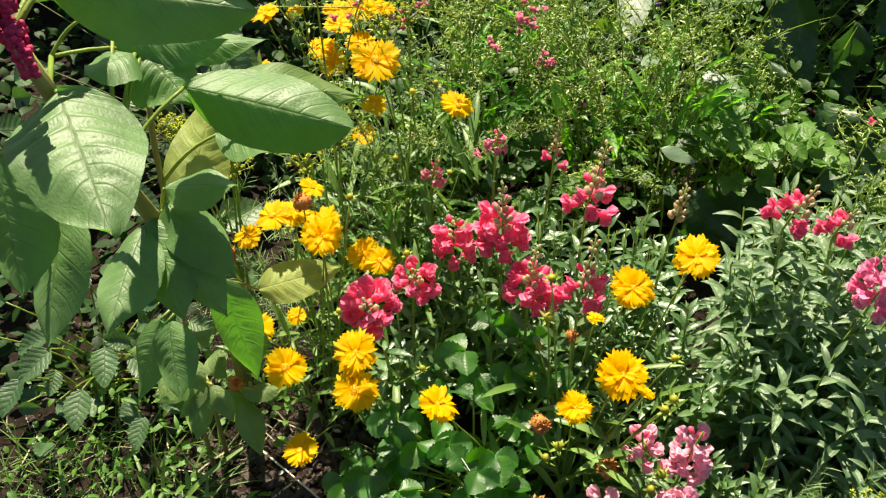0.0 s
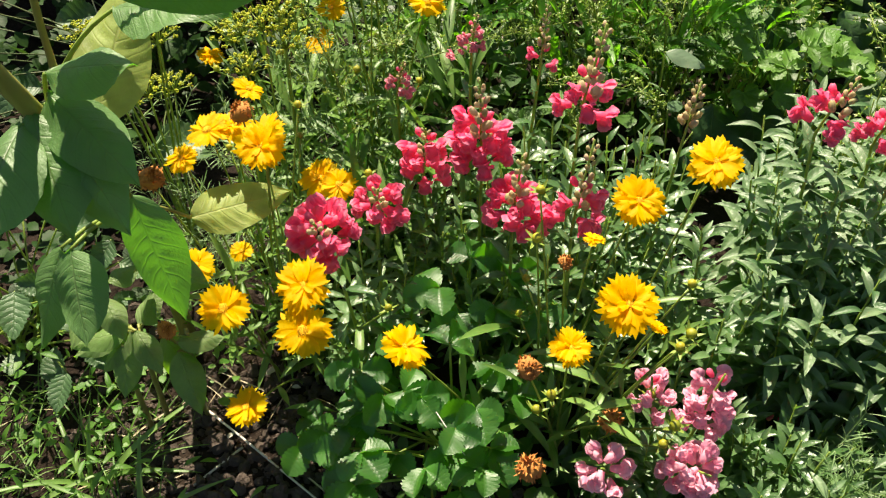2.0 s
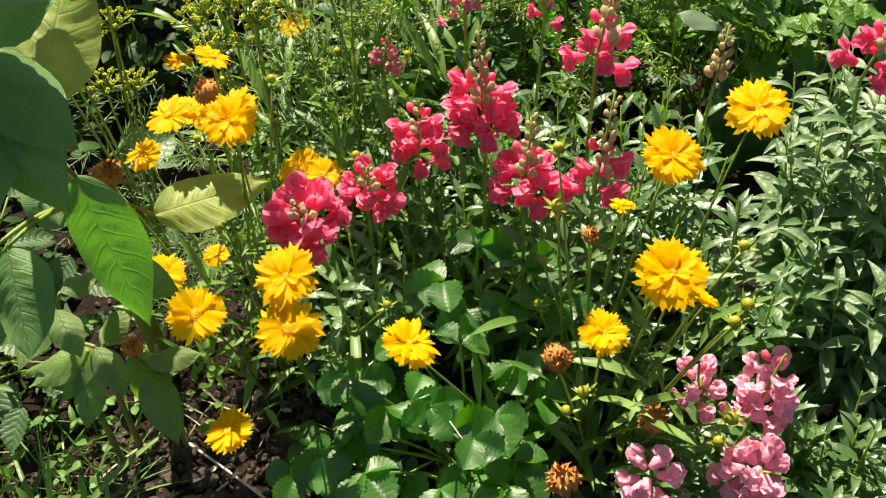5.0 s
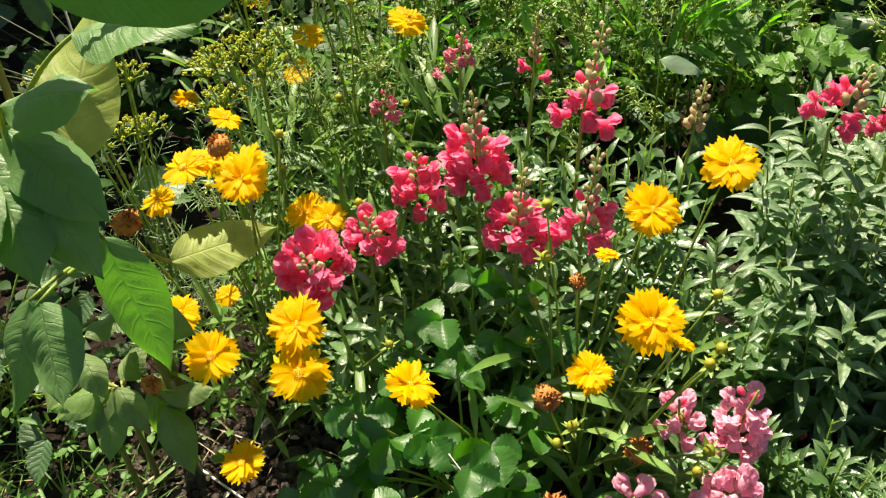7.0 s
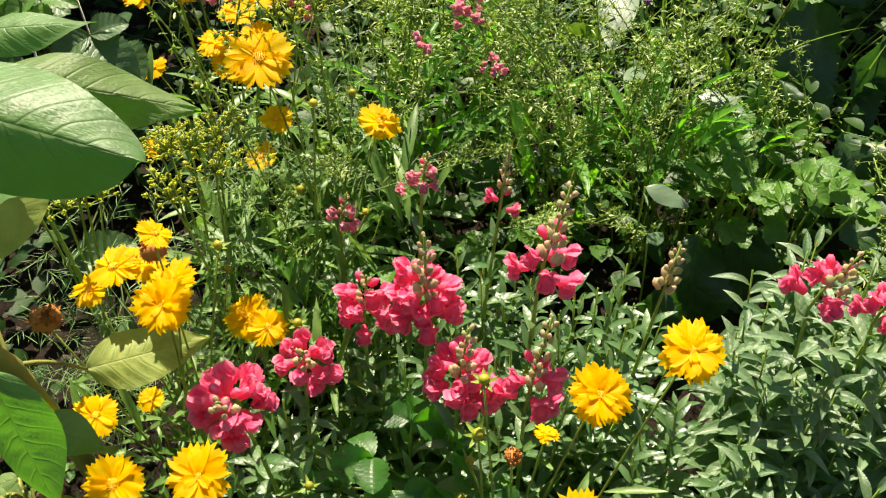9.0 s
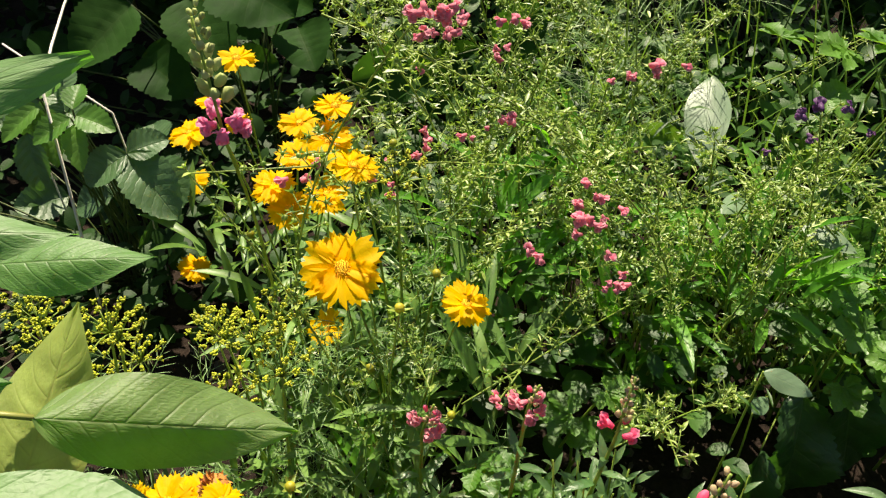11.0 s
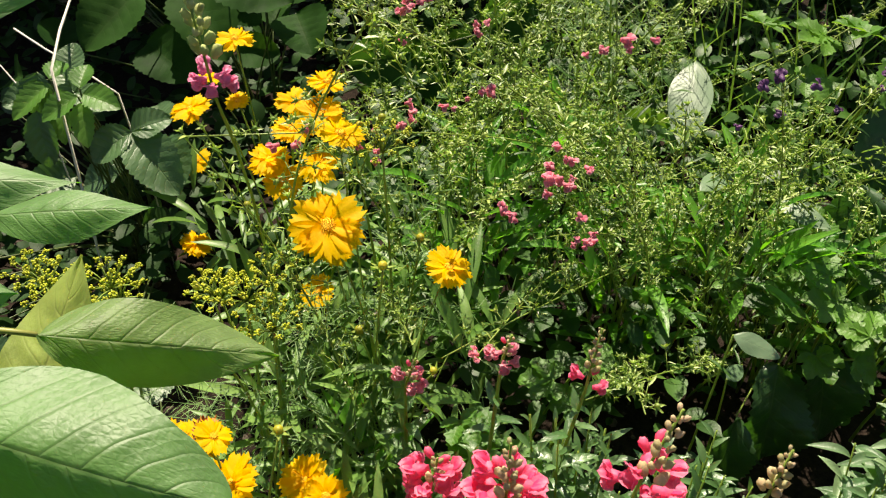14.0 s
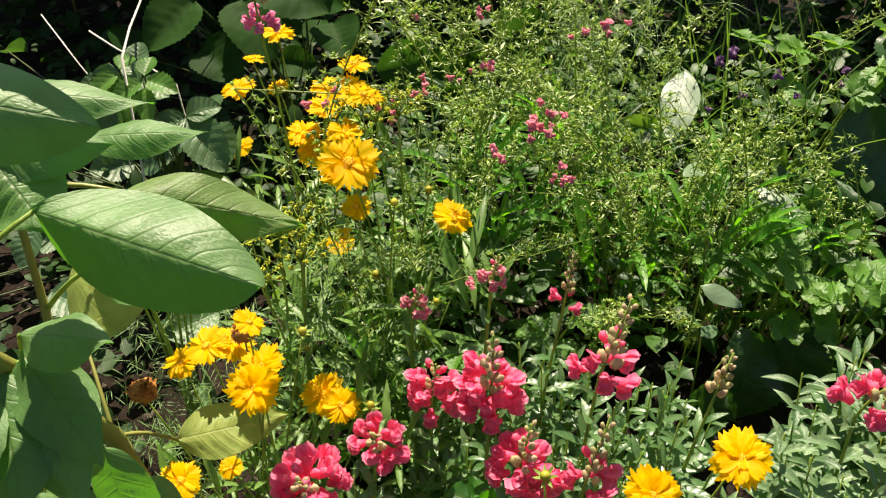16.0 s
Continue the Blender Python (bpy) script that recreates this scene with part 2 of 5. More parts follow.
M_TASSEL = leaf_material("amaranth_tassel", (0.45, 0.015, 0.08), (0.7, 0.05, 0.16), (0.75, 0.05, 0.16), 0.25, 0.7, island=True)
M_TWIG = plain_material("dry_twig", (0.55, 0.5, 0.42), (0.8, 0.76, 0.68), 0.8, 90)
M_CLOD = plain_material("soil_clod", (0.035, 0.026, 0.02), (0.13, 0.095, 0.075), 0.95, 120, 0.8, 0.004)


def soil_material():
    m, tree, bsdf, _ = material("garden_soil")
    link = tree.links.new
    place = tree.nodes.new("ShaderNodeNewGeometry")
    big = node(tree, "ShaderNodeTexNoise", Scale=9.0, Detail=8.0)
    small = node(tree, "ShaderNodeTexNoise", Scale=130.0, Detail=8.0, Roughness=0.7)
    for n in (big, small):
        link(place.outputs["Position"], n.inputs["Vector"])
    ramp = tree.nodes.new("ShaderNodeValToRGB")
    ramp.color_ramp.elements[0].color, ramp.color_ramp.elements[0].position = (0.007, 0.005, 0.0038, 1), 0.35
    ramp.color_ramp.elements[1].color, ramp.color_ramp.elements[1].position = (0.055, 0.038, 0.029, 1), 0.75
    mix = tree.nodes.new("ShaderNodeMix")
    link(big.outputs["Fac"], mix.inputs["A"])
    link(small.outputs["Fac"], mix.inputs["B"])
    mix.inputs["Factor"].default_value = 0.6
    link(mix.outputs["Result"], ramp.inputs["Fac"])
    link(ramp.outputs["Color"], bsdf.inputs["Base Color"])
    bump = node(tree, "ShaderNodeBump", Strength=0.9, Distance=0.006)
    link(small.outputs["Fac"], bump.inputs["Height"])
    link(bump.outputs["Normal"], bsdf.inputs["Normal"])
    bsdf.inputs["Roughness"].default_value = 0.95
    bsdf.inputs["Specular IOR Level"].default_value = 0.1
    return m


M_SOIL = soil_material()

# ---- building helpers ----
WORLD = {}


def thing(name, at, label, category, group="", kind=""):
    ob = new(name)
    ob.empty_display_size = 0.02
    m = Matrix.Translation(at)
    ob.matrix_basis = m
    WORLD[ob] = m
    return tagged(ob, label, category, group, kind)


def part(name, mesh, parent, m=None, label="", kind=""):
    """A mesh under a thing or a part; m is its pose in the world."""
    ob = new(name, mesh)
    m = m if m is not None else Matrix.Identity(4)
    ob.parent = parent
    ob.matrix_basis = WORLD[parent].inverted() @ m
    WORLD[ob] = m
    return tagged(ob, label, kind=kind)


def mesh_of(name, verts, faces, mat, uvs=None, smooth=True):
    me = bpy.data.meshes.new(name)
    me.from_pydata([tuple(v) for v in verts], [], [tuple(f) for f in faces])
    if uvs is not None:
        layer = me.uv_layers.new(name="UVMap")
        loops = np.empty(len(me.loops), dtype=np.int32)
        me.loops.foreach_get("vertex_index", loops)
        layer.data.foreach_set("uv", np.asarray(uvs, dtype=np.float32)[loops].ravel())
    if smooth:
        me.polygons.foreach_set("use_smooth", [True] * len(me.polygons))
    me.materials.append(mat)
    return me


def towards(base, way, up, size=1.0, wide=None):
    """A pose at base with y along way and z as near to up as it can be."""
    y = Vector(way).normalized()
    x = y.cross(Vector(up))
    if x.length < 1e-4:
        x = y.cross(Vector((1, 0.3, 0)))
    x.normalize()
    z = x.cross(y)
    w = size if wide is None else wide
    m = Matrix((x * w, y * size, z * size)).transposed().to_4x4()
    m.translation = Vector(base)
    return m


def lance(v, at=0.42, power=0.9, tip_power=None):
    """Half width along a lance-shaped leaf, 1 at its widest."""
    a = v / at if v < at else (1 - v) / (1 - at)
    p = power if tip_power is None or v < at else tip_power
    return max(0.0, math.sin(max(0.0, min(1.0, a)) * math.pi / 2)) ** p


def blade(wide, long_steps=6, cross=1, fold=0.15, droop=0.25, at=0.42, power=0.9, teeth=0.0, wave=0.0, twist=0.0, stalk=0.0, seed=0, tip_power=None, pleat=0.0, pleats=8.0, slant=2.4, crease=1.3, tooth_rows=2, crenate=0):
    """A leaf of length 1 along y: verts, faces, uvs. fold lifts the edges, droop bends the tip down, teeth notch the edge."""
    own = random.Random(seed)
    verts, uvs, faces = [], [], []
    cols = 2 * cross + 1
    ph = own.uniform(0, 6)
    for i in range(long_steps + 1):
        v = i / long_steps
        y = stalk + (1 - stalk) * v
        half = wide / 2 * max(0.02, lance(v, at, power, tip_power))
        if crenate:
            half *= 1 + teeth * (abs(math.sin(math.pi * v * crenate)) - 0.6)
        elif teeth and 0 < i < long_steps:
            half *= 1 + teeth * (1 - 2 * (i % tooth_rows) / (tooth_rows - 1))
        for j in range(cols):
            u = j / cross - 1
            z = fold * half * 1.6 * abs(u) ** crease - droop * v * v + wave * wide * math.sin(v * 9 + ph + u * 1.3) * abs(u)
            if pleat:
                au = abs(u) / 2
                rib = v * pleats - slant * au * (au + 0.75) + 0.17 * (u > 0) - 0.17 * (u < 0) + 0.15
                z += pleat * half * abs(math.sin(math.pi * rib)) ** 0.7 * min(1.0, abs(u) * 3) * (1.15 - 0.5 * abs(u))
            x = u * half + twist * v * z
            verts.append((x, y - droop * 0.25 * v * v, z))
            uvs.append((0.5 + u / 2, v))
    for i in range(long_steps):
        for j in range(cols - 1):
            a = i * cols + j
            faces.append((a, a + 1, a + cols + 1, a + cols))
    return verts, faces, uvs


def stamp(name, templates, poses, mat, smooth=True):
    """Many small pieces joined in one mesh; poses: (template index, matrix)."""
    allv, allf, alluv, n = [], [], [], 0
    tv = [np.array(t[0], dtype=np.float64) for t in templates]
    groups = {}
    for k, m in poses:
        groups.setdefault(k, []).append(np.array(m))
    for k, ms in groups.items():
        ms = np.array(ms)
        v = tv[k]
        moved = np.einsum("nij,vj->nvi", ms[:, :3, :3], v) + ms[:, None, :3, 3]
        allv.append(moved.reshape(-1, 3))
        for q in range(len(ms)):
            off = n + q * len(v)
            allf.extend([tuple(i + off for i in f) for f in templates[k][1]])
        if templates[k][2] is not None:
            alluv.append(np.tile(np.array(templates[k][2]), (len(ms), 1)))
        n += len(ms) * len(v)
    verts = np.concatenate(allv) if allv else np.zeros((0, 3))
    return mesh_of(name, verts.tolist(), allf, mat, np.concatenate(alluv) if alluv else None, smooth)


def tube(points, r0, r1, sides=5):
    """A tapering stalk through the points: verts, faces, uvs."""
    pts = [Vector(p) for p in points]
    verts, faces, uvs = [], [], []
    for i, p in enumerate(pts):
        way = (pts[min(i + 1, len(pts) - 1)] - pts[max(i - 1, 0)]).normalized()
        x = way.cross(Vector((0.31, 0.2, 0.93)))
        x.normalize()
        z = x.cross(way)
        r = r0 + (r1 - r0) * i / (len(pts) - 1)
        for j in range(sides):
            a = 2 * math.pi * j / sides
            verts.append(p + (x * math.cos(a) + z * math.sin(a)) * r)
            uvs.append((j / sides, i / (len(pts) - 1)))
    for i in range(len(pts) - 1):
        for j in range(sides):
            a, b = i * sides + j, i * sides + (j + 1) % sides
            faces.append((a, b, b + sides, a + sides))
    faces.append(tuple(range(sides))[::-1])
    faces.append(tuple(range((len(pts) - 1) * sides, len(pts) * sides)))
    return verts, faces, uvs


def bend(a, b, lift=0.0, side=(0, 0, 0), steps=6):
    """Points along a bow from a to b."""
    a, b, s = Vector(a), Vector(b), Vector(side)
    return [a.lerp(b, i / steps) + (UP * lift + s) * math.sin(math.pi * i / steps) for i in range(steps + 1)]


def grow(a, b, steps=6, lean=0.5):
    """Points from the ground at a up to b: upright first, then leaning over."""
    a, b = Vector(a), Vector(b)
    out = []
    for i in range(steps + 1):
        f = i / steps
        g = f ** (1 + lean)
        out.append(Vector((a.x + (b.x - a.x) * g, a.y + (b.y - a.y) * g, a.z + (b.z - a.z) * f)))
    return out


def stalk(name, points, r0, r1, mat, parent, sides=5, label=""):
    v, f, uv = tube(points, r0, r1, sides)
    return part(name, mesh_of(name, v, f, mat, uv), parent, None, label)


def merge(*pieces):
    verts, faces, uvs = [], [], []
    for v, f, uv in pieces:
        n = len(verts)
        verts.extend([tuple(p) for p in v])
        faces.extend([tuple(i + n for i in q) for q in f])
        uvs.extend(uv)
    return verts, faces, uvs


def moved(piece, m):
    v, f, uv = piece
    return [m @ Vector(p) for p in v], f, uv


def ball(r=1.0, rings=4, sides=6, stretch=1.0, rough=0.0, seed=0):
    own = random.Random(seed)
    verts, faces, uvs = [(0, 0, -r * stretch)], [], [(0.5, 0)]
    for i in range(1, rings):
        a = math.pi * i / rings - math.pi / 2
        for j in range(sides):
            b = 2 * math.pi * j / sides
            k = r * (1 + own.uniform(-rough, rough))
            verts.append((k * math.cos(a) * math.cos(b), k * math.cos(a) * math.sin(b), k * stretch * math.sin(a)))
            uvs.append((j / sides, i / rings))
    verts.append((0, 0, r * stretch))
    uvs.append((0.5, 1))
    for j in range(sides):
        k = (j + 1) % sides
        faces.append((0, 1 + k, 1 + j))
        for i in range(rings - 2):
            a = 1 + i * sides
            faces.append((a + j, a + k, a + sides + k, a + sides + j))
        a = 1 + (rings - 2) * sides
        faces.append((a + j, a + k, len(verts) - 1))
    return verts, faces, uvs


def any_way(up_min, up_max, around=None, spread=math.pi):
    """A direction with its rise between two angles in degrees."""
    a = rng.uniform(0, 2 * math.pi) if around is None else around + rng.uniform(-spread, spread)
    e = radians(rng.uniform(up_min, up_max))
    return Vector((math.cos(a) * math.cos(e), math.sin(a) * math.cos(e), math.sin(e)))


# ---- ground ----
def ground_z(x, y):
    return 0.022 * noise.noise(Vector((x * 5, y * 5, 0.3))) + 0.008 * noise.noise(Vector((x * 23, y * 23, 4.1)))


def build_ground():
    far = [3.2 * 1.6**i for i in range(1, 13)]
    xs = [-v for v in reversed(far)] + [i * 0.04 for i in range(-50, 51)] + far
    ys = [-v for v in reversed(far)] + [i * 0.04 for i in range(-15, 81)] + [3.4 * 1.6**i for i in range(1, 13)]
    verts = [(x, y, ground_z(x, y) if abs(x) < 2.1 and -0.7 < y < 3.3 else -0.01) for y in ys for x in xs]
    n = len(xs)
    faces = [(j * n + i, j * n + i + 1, (j + 1) * n + i + 1, (j + 1) * n + i) for j in range(len(ys) - 1) for i in range(n - 1)]
    ob = new("ground", mesh_of("ground", verts, faces, M_SOIL))
    tagged(ob, "dark brown crumbly garden soil of a flower bed", "soil", kind="structure")


build_ground()


def build_clods():
    shapes = [ball(1.0, 4, 6, 0.7, 0.3, s) for s in range(4)]
    poses = []
    for k in range(5200):
        x, y = (rng.uniform(-0.75, 0.35), rng.uniform(0.45, 1.5)) if k < 2200 else (rng.uniform(-0.36, 0.0), rng.uniform(0.5, 0.84))
        s = 0.0015 + 0.010 * rng.random() ** 4
        m = pose(x, y, ground_z(x, y) + s * 0.2, rng.uniform(0, 360), rng.uniform(0, 360), 0) @ Matrix.Scale(s, 4)
        poses.append((rng.randrange(4), m))
    ob = new("soil_clods", stamp("soil_clods", shapes, poses, M_CLOD, False))
    tagged(ob, "small dark crumbs and clods of soil", "soil", kind="stuff")


build_clods()

# ---- leaf shapes shared by many pieces ----
T_SNAP = [blade(0.27, 5, 1, 0.3, d, 0.42, 0.85, seed=i) for i, d in enumerate((0.1, 0.25, 0.45, 0.3))]
T_CORE = [blade(0.13, 6, 1, 0.3, d, 0.55, 0.8, seed=i) for i, d in enumerate((0.08, 0.2, 0.45))]
T_ROUND = [blade(0.62, 4, 1, 0.15, d, 0.5, 0.6, seed=i) for i, d in enumerate((0.05, 0.2, 0.35))]
T_GRASS = [blade(0.024, 7, 1, 0.5, d, 0.3, 0.6, seed=i) for i, d in enumerate((0.1, 0.35, 0.7))]
T_TALL = [blade(0.013, 9, 1, 0.5, d, 0.3, 0.6, seed=i) for i, d in enumerate((0.1, 0.3, 0.6))]
T_HAIR = [blade(0.02, 3, 1, 0.3, d, 0.4, 0.8, seed=i) for i, d in enumerate((0.1, 0.35))]
T_THREAD = [blade(0.05, 2, 1, 0.3, d, 0.4, 0.8, seed=i) for i, d in enumerate((0.0, 0.15))]
S_SNAP = [mesh_of("leaf", *t[:2], M_SNAP, t[2]) for t in T_SNAP]
T_SILVER = [blade(0.27, 7, 2, 0.4, d, 0.45, 0.85, 0.0, 0.05, seed=i, crease=1.0) for i, d in enumerate((0.2, 0.35, 0.6, 0.45))]
S_SILVER = [mesh_of("leaf", *t[:2], M_SILVER, t[2]) for t in T_SILVER]
S_CORE = [mesh_of("leaf", *t[:2], M_CORE, t[2]) for t in T_CORE]


# ---- coreopsis ----
def petal_piece(seed):
    own = random.Random(seed)
    verts, faces, uvs = [], [], []
    cols, rows = 9, 5
    dents = [own.uniform(0.92, 1.07) if j % 2 else own.uniform(0.76, 0.9) for j in range(cols)]
    for i in range(rows + 1):
        v = i / rows
        half = 0.10 + 0.25 * math.sin(min(1.0, v * 1.15) * math.pi / 2) ** 0.8
        if i == rows:
            half *= 0.96
        for j in range(cols):
            u = j / (cols - 1) * 2 - 1
            y = 0.1 + 0.9 * v * (dents[j] if i == rows else 0.95)
            z = 0.1 * math.cos(u * 5 + seed) * v * 0.35 - 0.16 * v * v + 0.1 * v + 0.06 * abs(u)
            verts.append((u * half, y, z))
            uvs.append((0.5 + u / 2, v))
    for i in range(rows):
        for j in range(cols - 1):
            a = i * cols + j
            faces.append((a, a + 1, a + cols + 1, a + cols))
    return verts, faces, uvs


S_PETAL = [mesh_of("petal", p[0], p[1], M_YELLOW, p[2]) for p in (petal_piece(s) for s in range(5))]


def disc_mesh(name, mat, count=46, tall=0.26):
    cone = ([(0.07, 0, 0), (-0.035, 0.06, 0), (-0.035, -0.06, 0), (0, 0, tall)], [(0, 1, 3), (1, 2, 3), (2, 0, 3)], [(0, 0)] * 4)
    own = random.Random(3)
    pieces = [moved(ball(0.8, 4, 8, 0.45), Matrix.Identity(4))]
    for k in range(count):
        r, a = math.sqrt((k + 0.5) / count) * 0.82, k * 2.39996
        at = Vector((r * math.cos(a), r * math.sin(a), 0.36 * math.sqrt(max(0, 1 - r * r)) * 0.8))
        way = Vector((at.x * 0.7, at.y * 0.7, 1 + own.uniform(-0.1, 0.1)))
        pieces.append(moved(cone, Matrix.Translation(at) @ way.to_track_quat("Z", "Y").to_matrix().to_4x4() @ Matrix.Scale(own.uniform(0.8, 1.3), 4)))
    v, f, uv = merge(*pieces)
    return mesh_of(name, v, f, mat, uv, False)


S_DISC = disc_mesh("disc", M_DISC)


def calyx_piece():
    cup = ball(0.5, 5, 8, 0.6)
    sepals = [moved(blade(0.34, 3, 1, 0.2, 0.15, 0.35, seed=k), pose(0, 0, -0.05, 12, 0, k * 45) @ Matrix.Scale(0.95, 4)) for k in range(8)]
    return merge(cup, *sepals)


_c = calyx_piece()
S_CALYX = mesh_of("flower", _c[0], _c[1], M_STEM, _c[2])
_b = ball(0.5, 6, 8, 0.95)
_sp = blade(0.3, 4, 1, 0.2, -0.2, 0.35, seed=1)
S_SEPAL = mesh_of("sepal", _sp[0], _sp[1], M_STEM, _sp[2])
S_BUD = mesh_of("bud", _b[0], _b[1], M_GREENBUD, _b[2])


def shaggy_piece(seed):
    own = random.Random(seed)
    pieces = [ball(0.48, 5, 8, 0.85, 0.2, seed)]
    for _ in range(120):
        a, e = own.uniform(0, 6.28), radians(own.uniform(-35, 85))
        way = Vector((math.cos(a) * math.cos(e), math.sin(a) * math.cos(e), math.sin(e)))
        pieces.append(moved(blade(0.34, 3, 1, 0.6, own.uniform(-0.5, 0.9), 0.55, seed=own.randrange(99)), towards(way * 0.28, way + Vector((own.uniform(-0.5, 0.5), own.uniform(-0.5, 0.5), own.uniform(-0.3, 0.5))), UP, own.uniform(0.2, 0.36))))
    return merge(*pieces)


_w = [shaggy_piece(s) for s in range(2)]
S_WILT = [mesh_of("wilted_flower", w[0], w[1], M_WILT, w[2]) for w in _w]


def coreopsis_flower(plant, at, size, tilt, inner=6, outer=9):
    n = Vector((tilt[0], tilt[1], 1)).normalized()
    at = Vector(at)
    up = n.to_track_quat("Z", "Y").to_matrix().to_4x4()
    spin = rng.uniform(0, 360)
    flower = part("flower", S_CALYX, plant, Matrix.Translation(at - n * size * 0.1) @ up @ Matrix.Scale(size * 0.22, 4))
    for ring, count, length, rise in ((0, outer, 0.54, 3), (1, inner, 0.45, 12), (2, 3 if inner > 4 else 0, 0.27, 26)):
        for k in range(count):
            turn = pose(0, 0, ring * 0.02 * size, 0, 0, spin + 360 * k / count + ring * 17 + rng.uniform(-9, 9)) @ pose(0, 0, 0, rise + rng.uniform(-9, 9), rng.uniform(-12, 12), 0)
            m = Matrix.Translation(at) @ up @ turn @ Matrix.Scale(size * length * rng.uniform(0.9, 1.06), 4)
            part("petal", rng.choice(S_PETAL), flower, m)
    part("disc", S_DISC, flower, Matrix.Translation(at + n * size * 0.04) @ up @ Matrix.Scale(size * (0.115 if inner > 4 else 0.14), 4), "orange-yellow tufted disc")
    return n


def coreopsis(base, flowers, buds, wilted, label, leaves=40, leaf_len=(0.06, 0.11), radius=0.12, tall=0.2, layers=(6, 7)):
    bx, by = base
    plant = thing("coreopsis", (bx, by, ground_z(bx, by)), label, "flower", "coreopsis clumps")

    def rise_to(p, thick=0.0013):
        foot = (bx + (p.x - bx) * 0.25 + rng.uniform(-0.02, 0.02), by + (p.y - by) * 0.25 + rng.uniform(-0.02, 0.02), 0.0)
        path = grow(foot, p, 7, rng.uniform(0.1, 0.8))
        stalk("stem", path, thick * 1.2, thick * 0.75, M_STEM, plant)
        for q in path[2:5]:
            if rng.random() < 0.75:
                part("leaf", rng.choice(S_CORE), plant, towards(q, any_way(10, 60), UP, rng.uniform(0.04, 0.07)))

    for x, y, z, size, tx, ty in flowers:
        p = Vector((x, y, z))
        n = coreopsis_flower(plant, p, size, inner=rng.choice(layers), tilt=(tx + rng.uniform(-0.06, 0.06), ty * 0.72 + rng.uniform(-0.06, 0.06)))
        rise_to(p - n * size * 0.14)
    for x, y, z, size in buds:
        p = Vector((x, y, z))
        m = pose(x, y, z, rng.uniform(-25, 25), rng.uniform(-25, 25), rng.uniform(0, 90)) @ Matrix.Scale(size * 0.76, 4)
        bud = part("bud", S_BUD, plant, m, "round yellow-green bud")
        for k in range(7):
            part("sepal", S_SEPAL, bud, m @ pose(0, 0, -0.35, rng.uniform(-15, 30), 0, k * 51) @ Matrix.Scale(rng.uniform(1.1, 1.5), 4))
        rise_to(p - UP * size * 0.4, 0.0013)
    for x, y, z, size in wilted:
        part("wilted_flower", rng.choice(S_WILT), plant, pose(x, y, z, rng.uniform(-30, 30), rng.uniform(-30, 30), rng.uniform(0, 360)) @ Matrix.Scale(size * 0.78, 4), "withered orange-brown flower head")
        rise_to(Vector((x, y, z - size * 0.3)), 0.0014)
    for _ in range(leaves):
        a, r = rng.uniform(0, 6.28), radius * math.sqrt(rng.random())
        p = Vector((bx + r * math.cos(a), by + r * math.sin(a), rng.uniform(0.02, tall)))
        part("leaf", rng.choice(S_CORE), plant, towards(p, any_way(15, 75), UP, rng.uniform(*leaf_len)))
    return plant


coreopsis((-0.15, 0.86), [
    (-0.087, 0.639, 0.322, 0.05, 0.05, -0.75), (-0.087, 0.674, 0.345, 0.05, 0.0, -0.6), (-0.18, 0.713, 0.268, 0.05, 0.1, -0.7),
    (-0.236, 0.82, 0.218, 0.045, 0.1, -0.4), (-0.187, 0.843, 0.217, 0.026, 0.0, -0.3), (-0.098, 0.925, 0.255, 0.05, -0.2, -0.3),
    (-0.13, 0.79, 0.415, 0.048, -0.1, -0.7), (-0.135, 0.835, 0.395, 0.046, -0.3, -0.3), (-0.145, 0.845, 0.443, 0.03, 0.5, 0.1),
    (-0.208, 0.889, 0.357, 0.046, -0.2, -0.15), (-0.183, 0.897, 0.355, 0.042, 0.3, -0.1), (-0.255, 0.924, 0.287, 0.04, -0.3, -0.2),
    (-0.171, 0.676, 0.145, 0.045, -0.1, -0.2), (-0.075, 0.905, 0.262, 0.042, 0.2, -0.5)],
    [(-0.036, 0.865, 0.315, 0.012), (-0.014, 0.733, 0.243, 0.011), (-0.107, 0.89, 0.39, 0.012), (-0.123, 0.808, 0.266, 0.011), (-0.187, 0.876, 0.226, 0.011), (-0.12, 0.95, 0.3, 0.01), (-0.2, 0.93, 0.3, 0.01)],
    [(-0.168, 0.892, 0.378, 0.032), (-0.27, 0.854, 0.32, 0.036), (-0.254, 0.733, 0.21, 0.026)],
    "coreopsis clump with ragged yellow flowers beside the amaranth", 60, (0.05, 0.09), 0.14, 0.2, (0, 3, 5))
